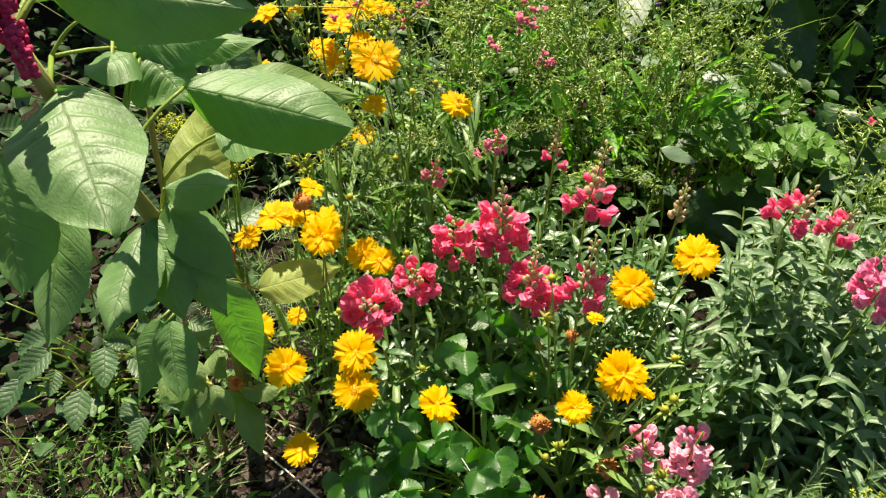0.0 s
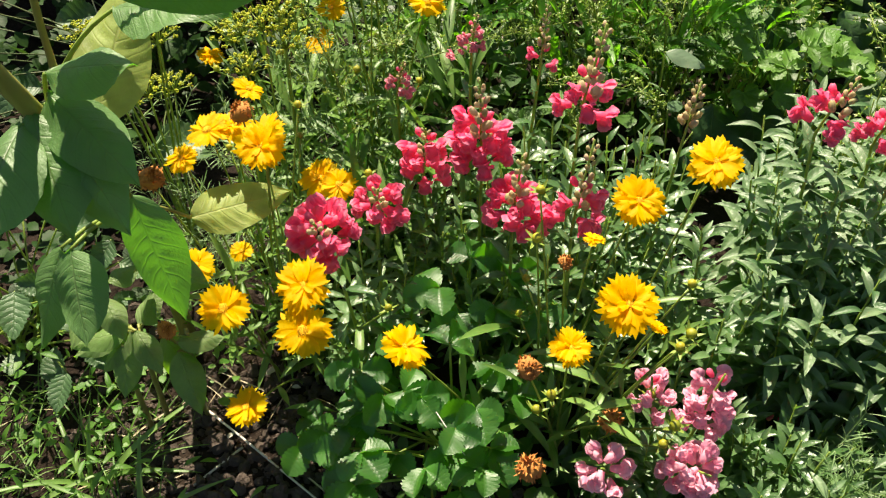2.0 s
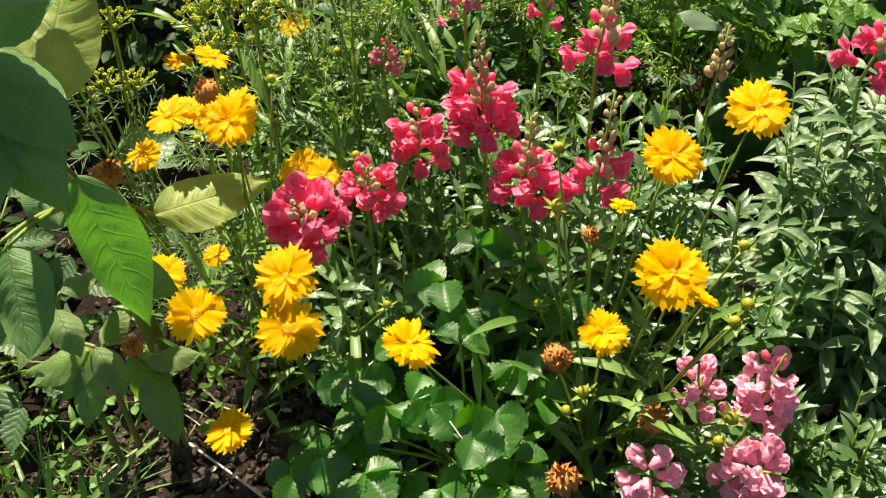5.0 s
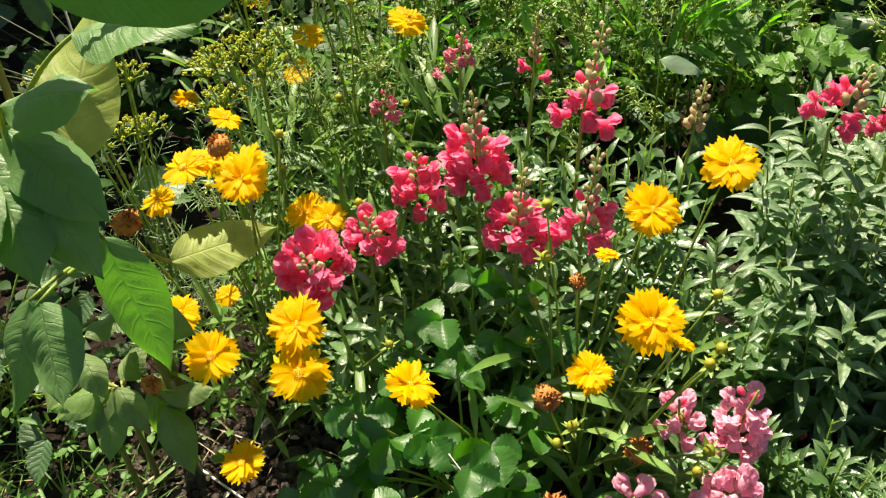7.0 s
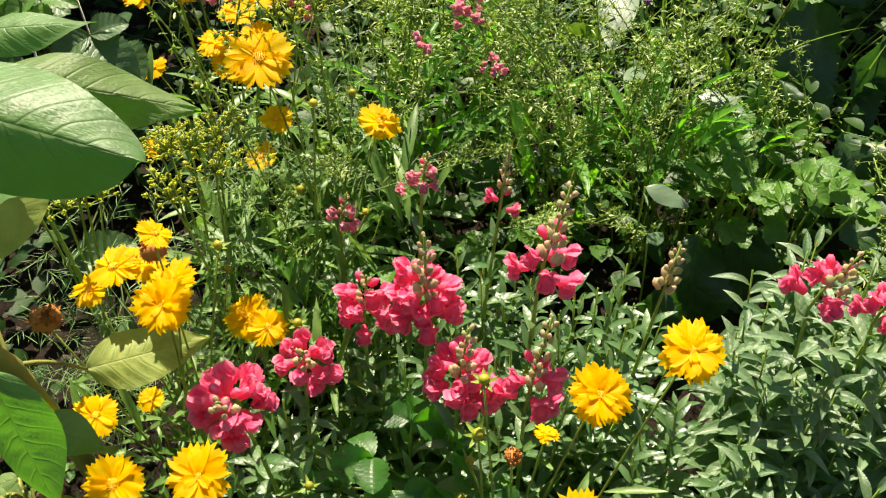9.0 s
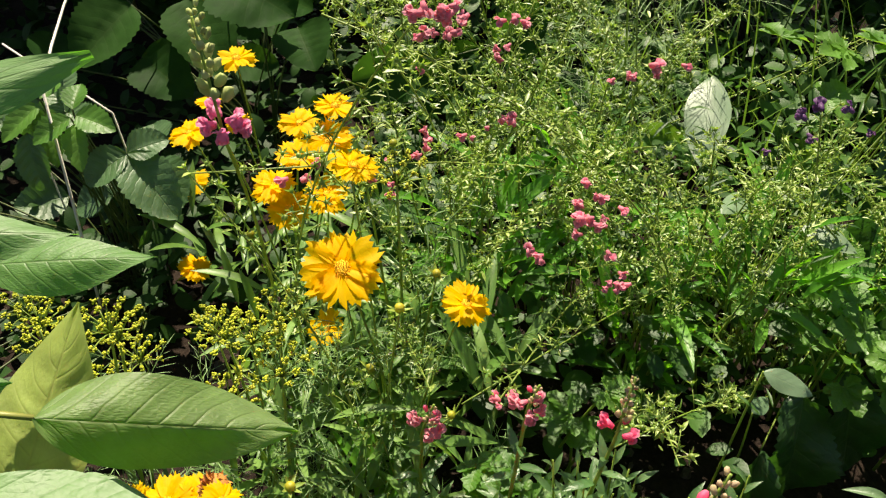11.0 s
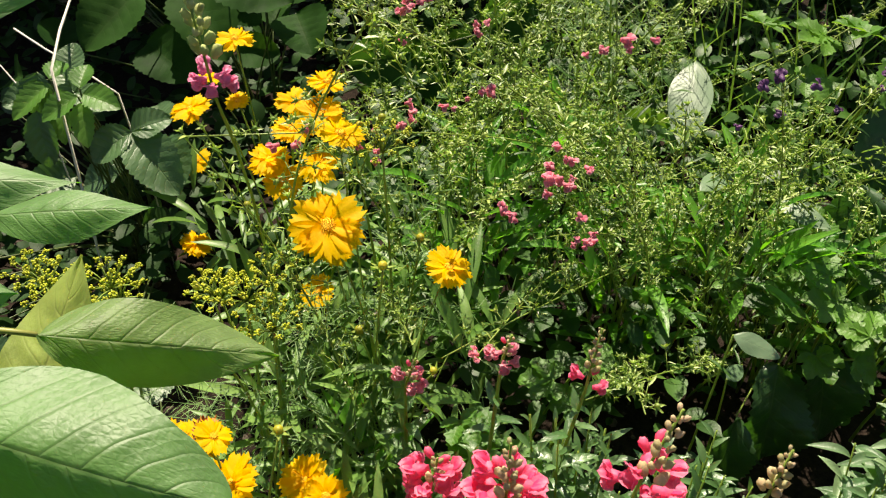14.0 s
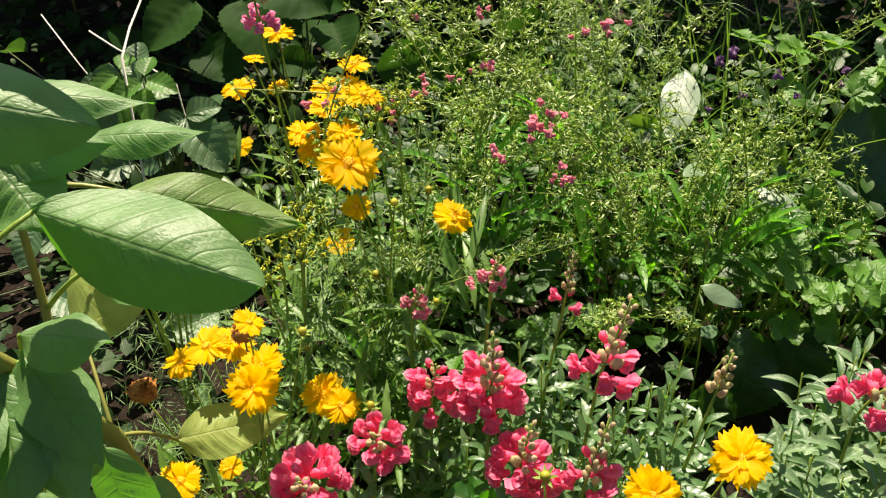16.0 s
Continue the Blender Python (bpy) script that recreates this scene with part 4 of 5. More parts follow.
def amaranth():
    plant = thing("amaranth", (-0.289, 0.873, ground_z(-0.289, 0.873)), "tall amaranth with broad green leaves and a dark red flower tassel", "amaranth")
    trunk = [(-0.289, 0.873, 0.0), (-0.275, 0.83, 0.15), (-0.26, 0.765, 0.36), (-0.28, 0.71, 0.5), (-0.275, 0.63, 0.64), (-0.272, 0.57, 0.75), (-0.285, 0.56, 0.82)]
    stalk("stem", trunk, 0.011, 0.006, M_STEM_RED, plant, 10, "thick ribbed green and reddish stem")
    branch = [(-0.28, 0.74, 0.44), (-0.298, 0.785, 0.5), (-0.294, 0.782, 0.56), (-0.28, 0.765, 0.64)]
    stalk("side_stem", branch, 0.0042, 0.003, M_STEM_RED, plant, 8, "reddish side stem")
    outer = [(-0.276, 0.65, 0.6), (-0.38, 0.76, 0.62), (-0.42, 0.88, 0.6)]
    stalk("side_stem", outer, 0.004, 0.003, M_STEM, plant, 8)
    L = amaranth_leaf
    T = [Vector(p) for p in trunk]
    # the heart-shaped leaf and the two large folded ones above
    L(plant, (-0.265, 0.556, 0.777), (-0.203, 0.44, 0.749), 0.09, (0.1, -0.15, 1), stalk_from=T[5], droop=0.12, fold=-0.14, at=0.33, heart=0.42, blunt=0.78)
    L(plant, (-0.216, 0.685, 0.694), (-0.072, 0.658, 0.672), 0.07, (-0.05, -0.9, 1), stalk_from=T[4], fold=-0.5, droop=0.2, blunt=0.66, at=0.42, heart=0.5)
    L(plant, (-0.275, 0.612, 0.83), (-0.13, 0.622, 0.806), 0.06, (0, -0.8, 1), stalk_from=T[6], droop=0.16, fold=-0.5, blunt=0.75, at=0.4)
    # leaves behind the large one
    L(plant, (-0.218, 0.757, 0.588), (-0.119, 0.724, 0.605), 0.058, (0, 0.0, 1), stalk_from=branch[1], droop=0.12, fold=-0.2)
    L(plant, (-0.2, 0.772, 0.645), (-0.076, 0.799, 0.604), 0.05, (-0.1, -0.8, 1), stalk_from=branch[3], old="mid", droop=0.16, fold=-0.45, blunt=0.95, wave=0.14)
    L(plant, (-0.318, 0.945, 0.566), (-0.192, 0.947, 0.582), 0.042, (0.0, -0.35, 1), stalk_from=outer[-1], droop=0.08)
    L(plant, (-0.37, 0.89, 0.645), (-0.228, 0.922, 0.625), 0.045, (0.1, -0.3, 1), stalk_from=outer[-1], droop=0.08)
    L(plant, (-0.3, 0.83, 0.41), (-0.271, 0.972, 0.502), 0.074, (0.25, -0.6, 0.8), old=True, stalk_from=T[2], droop=0.05, fold=-0.25)
    # small leaves below the folded ones
    L(plant, (-0.266, 0.722, 0.705), (-0.296, 0.676, 0.712), 0.052, (0, -0.2, 1), stalk_from=T[4])
    L(plant, (-0.262, 0.728, 0.702), (-0.217, 0.695, 0.67), 0.066, (0.1, -0.3, 1), stalk_from=T[4])
    L(plant, (-0.285, 0.728, 0.716), (-0.19, 0.752, 0.702), 0.056, (0, -0.45, 1), stalk_from=T[4], fold=-0.4)
    L(plant, (-0.26, 0.69, 0.573), (-0.184, 0.673, 0.592), 0.046, (0, -0.35, 1), stalk_from=T[3])
    # whorl of green leaves round the node
    L(plant, (-0.266, 0.685, 0.548), (-0.2, 0.608, 0.482), 0.058, (0.15, -0.5, 0.8), stalk_from=T[3], droop=0.16)
    L(plant, (-0.262, 0.688, 0.556), (-0.19, 0.628, 0.516), 0.054, (0.1, -0.35, 1), stalk_from=T[3], droop=0.2)
    L(plant, (-0.275, 0.678, 0.545), (-0.235, 0.592, 0.492), 0.06, (0.0, -0.5, 0.8), stalk_from=T[3], droop=0.16)
    L(plant, (-0.282, 0.67, 0.54), (-0.295, 0.556, 0.51), 0.06, (-0.1, -0.5, 0.8), stalk_from=T[3], droop=0.2)
    L(plant, (-0.225, 0.69, 0.445), (-0.2, 0.662, 0.31), 0.052, (0.15, -0.95, 0.25), stalk_from=T[3], droop=0.08)
    L(plant, (-0.291, 0.681, 0.39), (-0.275, 0.615, 0.334), 0.052, (-0.1, -0.8, 0.6), stalk_from=T[2], droop=0.1)
    L(plant, (-0.3, 0.683, 0.39), (-0.337, 0.646, 0.292), 0.046, (-0.3, -0.8, 0.6), stalk_from=T[2], droop=0.1)
    # leaves at the outer side
    L(plant, (-0.322, 0.55, 0.725), (-0.31, 0.487, 0.636), 0.075, (-0.3, -0.6, 0.7), stalk_from=T[4], droop=0.1)
    L(plant, (-0.29, 0.56, 0.668), (-0.302, 0.475, 0.588), 0.05, (-0.2, -0.8, 0.5), stalk_from=T[4], droop=0.14)
    # pale leaf low down among the flowers, and young ones by the foot
    L(plant, (-0.223, 0.81, 0.303), (-0.121, 0.862, 0.293), 0.056, (0.0, -0.5, 0.9), old=True, stalk_from=T[2], droop=0.04, fold=-0.1)
    L(plant, (-0.255, 0.76, 0.29), (-0.205, 0.76, 0.25), 0.04, (0, -0.5, 0.9), stalk_from=T[2])
    L(plant, (-0.29, 0.77, 0.33), (-0.33, 0.83, 0.36), 0.04, (0, -0.5, 0.9), stalk_from=T[2])
    L(plant, (-0.225, 0.66, 0.875), (-0.094, 0.704, 0.908), 0.036, (0, -0.2, 1), stalk_from=T[6], droop=0.05)
    L(plant, (-0.36, 0.66, 0.86), (-0.3, 0.78, 0.83), 0.07, (0, -0.2, 1), stalk_from=T[6])
    # red tassel at the top
    tufts = []
    knob = ball(1.0, 3, 5, 1.0, 0.25, 2)
    for end in ((-0.265, 0.535, 0.86), (-0.3, 0.55, 0.87), (-0.3, 0.54, 0.83), (-0.26, 0.525, 0.815), (-0.285, 0.56, 0.79)):
        path = bend(trunk[-1], end, 0.015, steps=16)
        for i, p in enumerate(path[4:]):
            for _ in range(9):
                q = p + any_way(-90, 90) * 0.008 * (1 - i / 16)
                tufts.append((0, Matrix.Translation(q) @ Matrix.Scale(rng.uniform(0.0018, 0.0032), 4)))
    part("tassel", stamp("tassel", [knob], tufts, M_TASSEL), plant, None, "dark crimson drooping flower tassel")


amaranth()


def seedling(base, leaves, label, size=0.05, old=True):
    bx, by = base
    plant = thing("amaranth_seedling", (bx, by, ground_z(bx, by)), label, "seedling", "amaranth seedlings")
    for x, y, z, tx, ty, tz, w in leaves:
        amaranth_leaf(plant, (x, y, z), (tx, ty, tz), w, (0, -0.1, 1), old="mid" if old else False, stalk_from=(bx, by, max(0.02, z - 0.05)))
    stalk("stem", [(bx, by, 0), (bx, by, 0.1), (bx + 0.01, by - 0.01, 0.19)], 0.004, 0.0025, M_STEM_RED, plant)


seedling((-0.3, 0.76), [(-0.3, 0.74, 0.2, -0.365, 0.735, 0.18, 0.03), (-0.3, 0.735, 0.19, -0.305, 0.69, 0.145, 0.032), (-0.295, 0.74, 0.2, -0.33, 0.715, 0.16, 0.028), (-0.285, 0.75, 0.2, -0.27, 0.76, 0.23, 0.028), (-0.318, 0.785, 0.15, -0.323, 0.72, 0.12, 0.036), (-0.32, 0.79, 0.15, -0.385, 0.765, 0.125, 0.036), (-0.315, 0.8, 0.14, -0.29, 0.84, 0.16, 0.03)],
    "small pale green amaranth seedling on the soil")
seedling((-0.25, 0.76), [(-0.25, 0.735, 0.17, -0.225, 0.685, 0.12, 0.036), (-0.25, 0.74, 0.18, -0.2, 0.755, 0.17, 0.03), (-0.267, 0.75, 0.178, -0.241, 0.742, 0.088, 0.038)], "amaranth side shoot with yellow-green leaves", old=True)


seedling((-0.315, 0.74), [(-0.31, 0.73, 0.27, -0.36, 0.71, 0.25, 0.028), (-0.31, 0.72, 0.28, -0.325, 0.67, 0.26, 0.03), (-0.3, 0.72, 0.28, -0.275, 0.68, 0.26, 0.028), (-0.31, 0.74, 0.29, -0.345, 0.77, 0.28, 0.026),
    (-0.3, 0.74, 0.28, -0.27, 0.765, 0.28, 0.026), (-0.34, 0.75, 0.26, -0.39, 0.76, 0.24, 0.03), (-0.27, 0.7, 0.25, -0.24, 0.66, 0.23, 0.026)], "young amaranth with fresh pale leaves in the sun")


# ---- dill and fennel ----
def umbel_poses(at, radius, rays=17, knobs=15):
    rays_out, dots = [], []
    at = Vector(at)
    for k in range(rays):
        r, a = radius * math.sqrt((k + 0.5) / rays), k * 2.39996
        end = at + Vector((r * math.cos(a), r * math.sin(a), radius * (0.75 - 0.35 * (r / radius) ** 2)))
        rays_out.append(tube([at, at.lerp(end, 0.5) + UP * 0.002, end], 0.0009, 0.0007, 3))
        for _ in range(knobs):
            q = end + any_way(-10, 90) * rng.uniform(0.002, 0.0042)
            rays_out.append(tube([end, q], 0.0003, 0.0003, 3))
            dots.append((0, Matrix.Translation(q) @ Matrix.Scale(rng.uniform(0.0008, 0.0014), 4)))
    return rays_out, dots


def dill(base, heads, threads, label, tall=0.35, spread=0.08, mat=M_DILL, thread_len=(0.012, 0.03)):
    bx, by = base
    plant = thing("dill", (bx, by, ground_z(bx, by)), label, "dill", "dill plants")
    knob = ball(1.0, 3, 5)
    for x, y, z, r in heads:
        stalk("stem", grow((bx + rng.uniform(-0.01, 0.01), by + rng.uniform(-0.01, 0.01), 0), (x, y, z), 6, 0.5), 0.0024, 0.0012, M_STEM, plant)
        rays, dots = umbel_poses((x, y, z), r)
        v, f, uv = merge(*rays)
        head = part("umbel", mesh_of("umbel", v, f, M_STEM, uv), plant, None, "spoked green umbel")
        part("blossom", stamp("blossom", [knob], dots, M_UMBEL), head, None, "tiny yellow-green florets")
    if not heads:
        for k in range(6):
            a = k * 1.05
            stalk("stem", grow((bx, by, 0), (bx + spread * 0.6 * math.cos(a), by + spread * 0.6 * math.sin(a), tall * 0.85), 5, 0.4), 0.0015, 0.0007, M_STEM, plant)
    poses = []
    for _ in range(threads):
        a, r = rng.uniform(0, 6.28), spread * math.sqrt(rng.random())
        p = Vector((bx + r * math.cos(a), by + r * math.sin(a), rng.uniform(0.06, tall)))
        way = any_way(0, 70)
        for i in range(7):
            q = p + way * 0.008 * i
            for sgn in (1, -1):
                side = way.cross(any_way(-20, 90)).normalized() * sgn + way * 0.8
                poses.append((rng.randrange(2), towards(q, side, UP, rng.uniform(*thread_len))))
        poses.append((0, towards(p, way, UP, 0.06, 0.03)))
    if poses:
        part("feathery_leaves", stamp("feathery_leaves", T_HAIR if thread_len[1] > 0.05 else T_THREAD, poses, mat), plant, None, "thread-fine feathery leaves", "stuff")
    return plant


dill((-0.15, 1.04), [(-0.16, 1.03, 0.39, 0.03), (-0.19, 1.05, 0.37, 0.028), (-0.13, 1.0, 0.385, 0.03), (-0.145, 1.075, 0.37, 0.03), (-0.175, 0.985, 0.36, 0.028), (-0.21, 1.08, 0.34, 0.028)], 45, "dill with yellow-green umbels among coreopsis", 0.34, 0.08)
dill((-0.32, 1.06), [(-0.275, 1.01, 0.42, 0.03), (-0.309, 1.117, 0.241, 0.028), (-0.37, 1.07, 0.35, 0.03), (-0.316, 1.04, 0.29, 0.028), (-0.40, 1.1, 0.33, 0.03), (-0.29, 1.05, 0.36, 0.026), (-0.34, 1.02, 0.38, 0.028)], 40, "dill with spoked yellow umbels over bare soil", 0.22, 0.1)
dill((-0.03, 1.2), [(-0.04, 1.14, 0.49, 0.032), (-0.07, 1.17, 0.46, 0.028)], 26, "dill with grey-green feathery leaves", 0.4, 0.07, thread_len=(0.015, 0.035))
dill((0.27, 1.6), [(0.2, 1.5, 0.56, 0.03)], 60, "fennel-like plant with long grey-green threads", 0.52, 0.1, thread_len=(0.03, 0.06))
dill((0.48, 0.56), [(0.5, 0.56, 0.2, 0.025)], 40, "young dill at the front of the bed", 0.2, 0.06)
dill((-0.24, 0.96), [], 60, "feathery dill seedlings on the soil", 0.16, 0.1)
dill((-0.02, 1.06), [], 34, "fine feathery grey-green leaves among coreopsis stalks", 0.34, 0.09, thread_len=(0.015, 0.03))


# ---- seeding plants ----
T_POD = [merge(ball(0.42, 4, 6, 1.2), *[moved(blade(0.34, 2, 1, 0.25, -0.1, 0.4, seed=k), pose(0, 0, -0.25, 22 + 14 * (k % 2), 0, k * 72) @ Matrix.Scale(1.5, 4)) for k in range(5)])]
T_TINY = [blade(0.3, 3, 1, 0.3, 0.1, 0.45, seed=1), blade(0.16, 3, 1, 0.3, 0.3, 0.45, seed=2)]


def seeding_plant(base, ends, label, pods=22, florets=(), tiny=26, meshes=None, name="seeding_snapdragon", spread=0.12, lean=None):
    bx, by = base
    plant = thing(name, (bx, by, ground_z(bx, by)), label, "seeding plant", "seeding plants")
    pod_poses, leaf_poses, twigs, chaff = [], [], [], []
    pods = int(pods * 1.35)
    for ex, ey, ez in ends:
        foot = Vector((bx + rng.uniform(-spread, spread), by + rng.uniform(-spread, spread), 0))
        path = grow(foot, (ex, ey, ez), 14, rng.uniform(0.2, 2.0) if lean is None else lean)
        sway = any_way(-15, 15) * rng.uniform(0.03, 0.09)
        path = [p + sway * math.sin(math.pi * i / 14) for i, p in enumerate(path)]
        stalk("stem", path, 0.0018, 0.0008, M_STEM, plant, 4)
        for k in range(pods):
            f = 4.5 + 9.4 * (k + rng.random()) / pods
            i = min(13, int(f))
            p = path[i].lerp(path[i + 1], f - i)
            way = any_way(-10, 75)
            q = p + way * rng.uniform(0.008, 0.03)
            twigs.append(tube([p, p.lerp(q, 0.5) + UP * 0.001, q], 0.0006, 0.0005, 3))
            pod_poses.append((0, Matrix.Translation(q) @ way.to_track_quat("Z", "Y").to_matrix().to_4x4() @ Matrix.Scale(rng.uniform(0.0034, 0.0064), 4)))
            leaf_poses.append((1, towards(p.lerp(q, 0.4), any_way(-10, 60), UP, rng.uniform(0.007, 0.014))))
            if rng.random() < 0.09:
                chaff.append((rng.randrange(2), towards(q, any_way(-40, 60), UP, rng.uniform(0.003, 0.007))))
        for k in range(int(tiny * 1.4)):
            f = 3.5 + 10.5 * rng.random() ** 0.8
            i = min(13, int(f))
            p = path[i].lerp(path[i + 1], f - i) + any_way(-60, 60) * rng.uniform(0, 0.016)
            leaf_poses.append((rng.randrange(2), towards(p, any_way(-35, 50), UP, rng.uniform(0.006, 0.015))))
    for x, y, z, s in florets:
        mesh = rng.choice(meshes or F_FADED)
        part("floret", mesh, plant, towards((x, y, z), any_way(-60, 20), any_way(30, 90), s * rng.uniform(0.5, 0.8)), "faded drooping floret")
    v, f, uv = merge(*twigs)
    part("pod_growth", mesh_of("pod_growth", v, f, M_STEM, uv), plant, None, "", "stuff")
    part("pod_mass", stamp("pod_mass", T_POD, pod_poses, M_SEEDY), plant, None, "small star-shaped green seed pods", "stuff")
    part("leaf_mass", stamp("leaf_mass", T_TINY, leaf_poses, M_SEEDY), plant, None, "", "stuff")
    if chaff:
        part("chaff", stamp("chaff", T_TINY, chaff, M_CHAFF), plant, None, "dry whitish scraps of spent flowers", "stuff")
    return plant


def cluster(at, n, wide=0.01):
    return [(at[0] + rng.uniform(-wide, wide), at[1] + rng.uniform(-wide, wide), at[2] + rng.uniform(-wide, wide), rng.uniform(0.012, 0.018)) for _ in range(n)]


def scatter_ends(n, x0, x1, y0, y1, z0, z1):
    return [(rng.uniform(x0, x1), rng.uniform(y0, y1), rng.uniform(z0, z1)) for _ in range(n)]


seeding_plant((0.2, 1.36), scatter_ends(11, 0.02, 0.3, 1.08, 1.24, 0.42, 0.58), "sprawling gone-to-seed snapdragon with faded pink flowers",
    22, [(0.068, 1.013, 0.536, 0.02), (0.106, 1.021, 0.57, 0.022), (0.11, 1.03, 0.545, 0.018), (0.14, 1.06, 0.5, 0.02), (0.15, 1.045, 0.49, 0.018), (0.063, 1.178, 0.534, 0.022), (0.055, 1.18, 0.54, 0.018), (0.13, 1.02, 0.585, 0.018)] + cluster((0.11, 1.06, 0.56), 4) + cluster((0.13, 1.05, 0.553), 3) + cluster((0.117, 1.025, 0.56), 3) + cluster((0.14, 1.0, 0.52), 5) + cluster((0.073, 1.02, 0.535), 3) + cluster((0.03, 1.17, 0.53), 3))
seeding_plant((0.22, 1.42), scatter_ends(13, 0.02, 0.24, 1.2, 1.45, 0.42, 0.6), "gone-to-seed snapdragon with tangled green stalks", 22, [(0.177, 1.205, 0.588, 0.026), (0.19, 1.22, 0.57, 0.016), (0.2, 1.19, 0.6, 0.016)] + cluster((0.055, 1.21, 0.585), 4) + cluster((0.16, 1.2, 0.58), 3))
seeding_plant((0.4, 1.36), scatter_ends(11, 0.27, 0.5, 1.2, 1.38, 0.36, 0.46) + [(0.318, 1.156, 0.58), (0.43, 1.3, 0.47), (0.53, 1.38, 0.45)], "gone-to-seed plant with dark purple flowers", 22,
    [(0.318, 1.156, 0.585, 0.02), (0.31, 1.16, 0.57, 0.018), (0.426, 1.304, 0.479, 0.022), (0.44, 1.29, 0.47, 0.018), (0.536, 1.384, 0.457, 0.026), (0.53, 1.37, 0.44, 0.02), (0.36, 1.25, 0.49, 0.018), (0.34, 1.27, 0.45, 0.018)], meshes=F_PURPLE)
seeding_plant((0.05, 1.45), scatter_ends(14, -0.14, 0.16, 1.2, 1.5, 0.42, 0.66), "gone-to-seed snapdragon leaning over yellow coreopsis", 22,
    [(-0.01, 1.03, 0.735, 0.02), (-0.02, 1.02, 0.745, 0.018), (0.0, 1.035, 0.73, 0.02), (0.01, 1.05, 0.72, 0.018)] + cluster((-0.03, 1.18, 0.495), 6, 0.022) + cluster((-0.01, 1.03, 0.735), 6, 0.018) + cluster((0.04, 1.04, 0.725), 3) + cluster((-0.02, 1.16, 0.62), 3, 0.014))
seeding_plant((0.02, 1.2), [(-0.2, 1.06, 0.56), (-0.1, 1.12, 0.52), (-0.1, 1.16, 0.67), (-0.015, 1.02, 0.745), (0.0, 0.98, 0.4)], "arching seed stalks with pale green pods", 34)
seeding_plant((0.3, 1.28), [(-0.2, 1.06, 0.56), (-0.1, 1.14, 0.66)], "long pale seed stalks lying across the coreopsis", 50, cluster((-0.12, 1.1, 0.53), 3) + cluster((-0.05, 1.12, 0.5), 3), lean=2.4, spread=0.03)
seeding_plant((0.33, 1.22), [(0.027, 0.98, 0.385), (0.06, 0.99, 0.38), (0.205, 0.926, 0.39), (0.16, 0.96, 0.36)], "long seed stalks arching over a dark gap", 30, cluster((0.06, 0.985, 0.39), 4))
seeding_plant((0.5, 1.38), scatter_ends(7, 0.44, 0.56, 1.25, 1.4, 0.3, 0.42), "seeding stalks with tiny leaves near the broad leaves", 22)
seeding_plant((0.66, 1.0), scatter_ends(14, 0.56, 0.76, 0.92, 1.15, 0.3, 0.46), "pale seeding stalks behind the silvery bush", 20, [(0.62, 1.02, 0.42, 0.02), (0.6, 1.05, 0.4, 0.02)], meshes=F_CORAL)
seeding_plant((0.3, 1.75), scatter_ends(16, 0.0, 0.8, 1.62, 2.0, 0.3, 0.5), "tall seeding weeds at the back of the bed", 28)
seeding_plant((0.0, 1.8), scatter_ends(20, -0.2, 0.3, 1.6, 2.0, 0.35, 0.6), "grassy seeding weeds at the back", 26)


def lone_spike():
    plant = thing("snapdragon", (-0.16, 1.16, ground_z(-0.16, 1.16)), "tall lone snapdragon with one magenta floret and green buds", "flower", "snapdragons")
    tip = spike(plant, (-0.135, 0.952, 0.695), (-0.1, 0.05, 1), 7, 0.01, 0, 0.06, F_MAGENTA, 0.0135, 0)
    spike(plant, (-0.136, 0.953, 0.7), (-0.1, 0.05, 1), 0, 0.01, 15, 0.06, F_MAGENTA, 0.025, 0, 1.0, S_PALEBUD)
    stalk("stem", grow((-0.16, 1.16, 0), (-0.135, 0.953, 0.68), 8, 1.2) + [tip], 0.0025, 0.0009, M_STEM, plant)


lone_spike()


# ---- bramble, broad and lobed leaves ----
def leaf_plant(name, base, leaves, label, category, mat, teeth=0.03, at=0.42, power=0.6, wave=0.03, group="", stem_mat=None, fold=0.25, steps=25, pleat=0.06):
    """A plant of large single leaves: base point, tip point, width, facing."""
    bx, by = base
    plant = thing(name, (bx, by, ground_z(bx, by)), label, category, group)
    for x, y, z, dx, dy, dz, w, face in leaves:
        b, way = Vector((x, y, z)), Vector((dx, dy, dz))
        size = way.length
        v, f, uv = blade(w / size, steps, 4, fold, 0.14, at, power, teeth, wave, seed=rng.randrange(999), pleat=pleat, pleats=6.0)
        stalk("leaf_stalk", grow((bx + rng.uniform(-0.03, 0.03), by + rng.uniform(-0.03, 0.03), 0), b, 6, 0.6), 0.0016, 0.0012, stem_mat or M_STEM, plant)
        part("leaf", mesh_of("leaf", v, f, mat, uv), plant, towards(b, way + UP * size * 0.1, Vector(face), size))
    return plant


def spread_leaves(n, x0, x1, y0, y1, z0, z1, size0, size1, ratio):
    out = []
    for _ in range(n):
        w = any_way(-35, 30)
        s = rng.uniform(size0, size1)
        out.append((rng.uniform(x0, x1), rng.uniform(y0, y1), rng.uniform(z0, z1), w.x * s, w.y * s, w.z * s, s * ratio, (rng.uniform(-0.4, 0.4), rng.uniform(-1.3, -0.3), 0.7)))
    return out


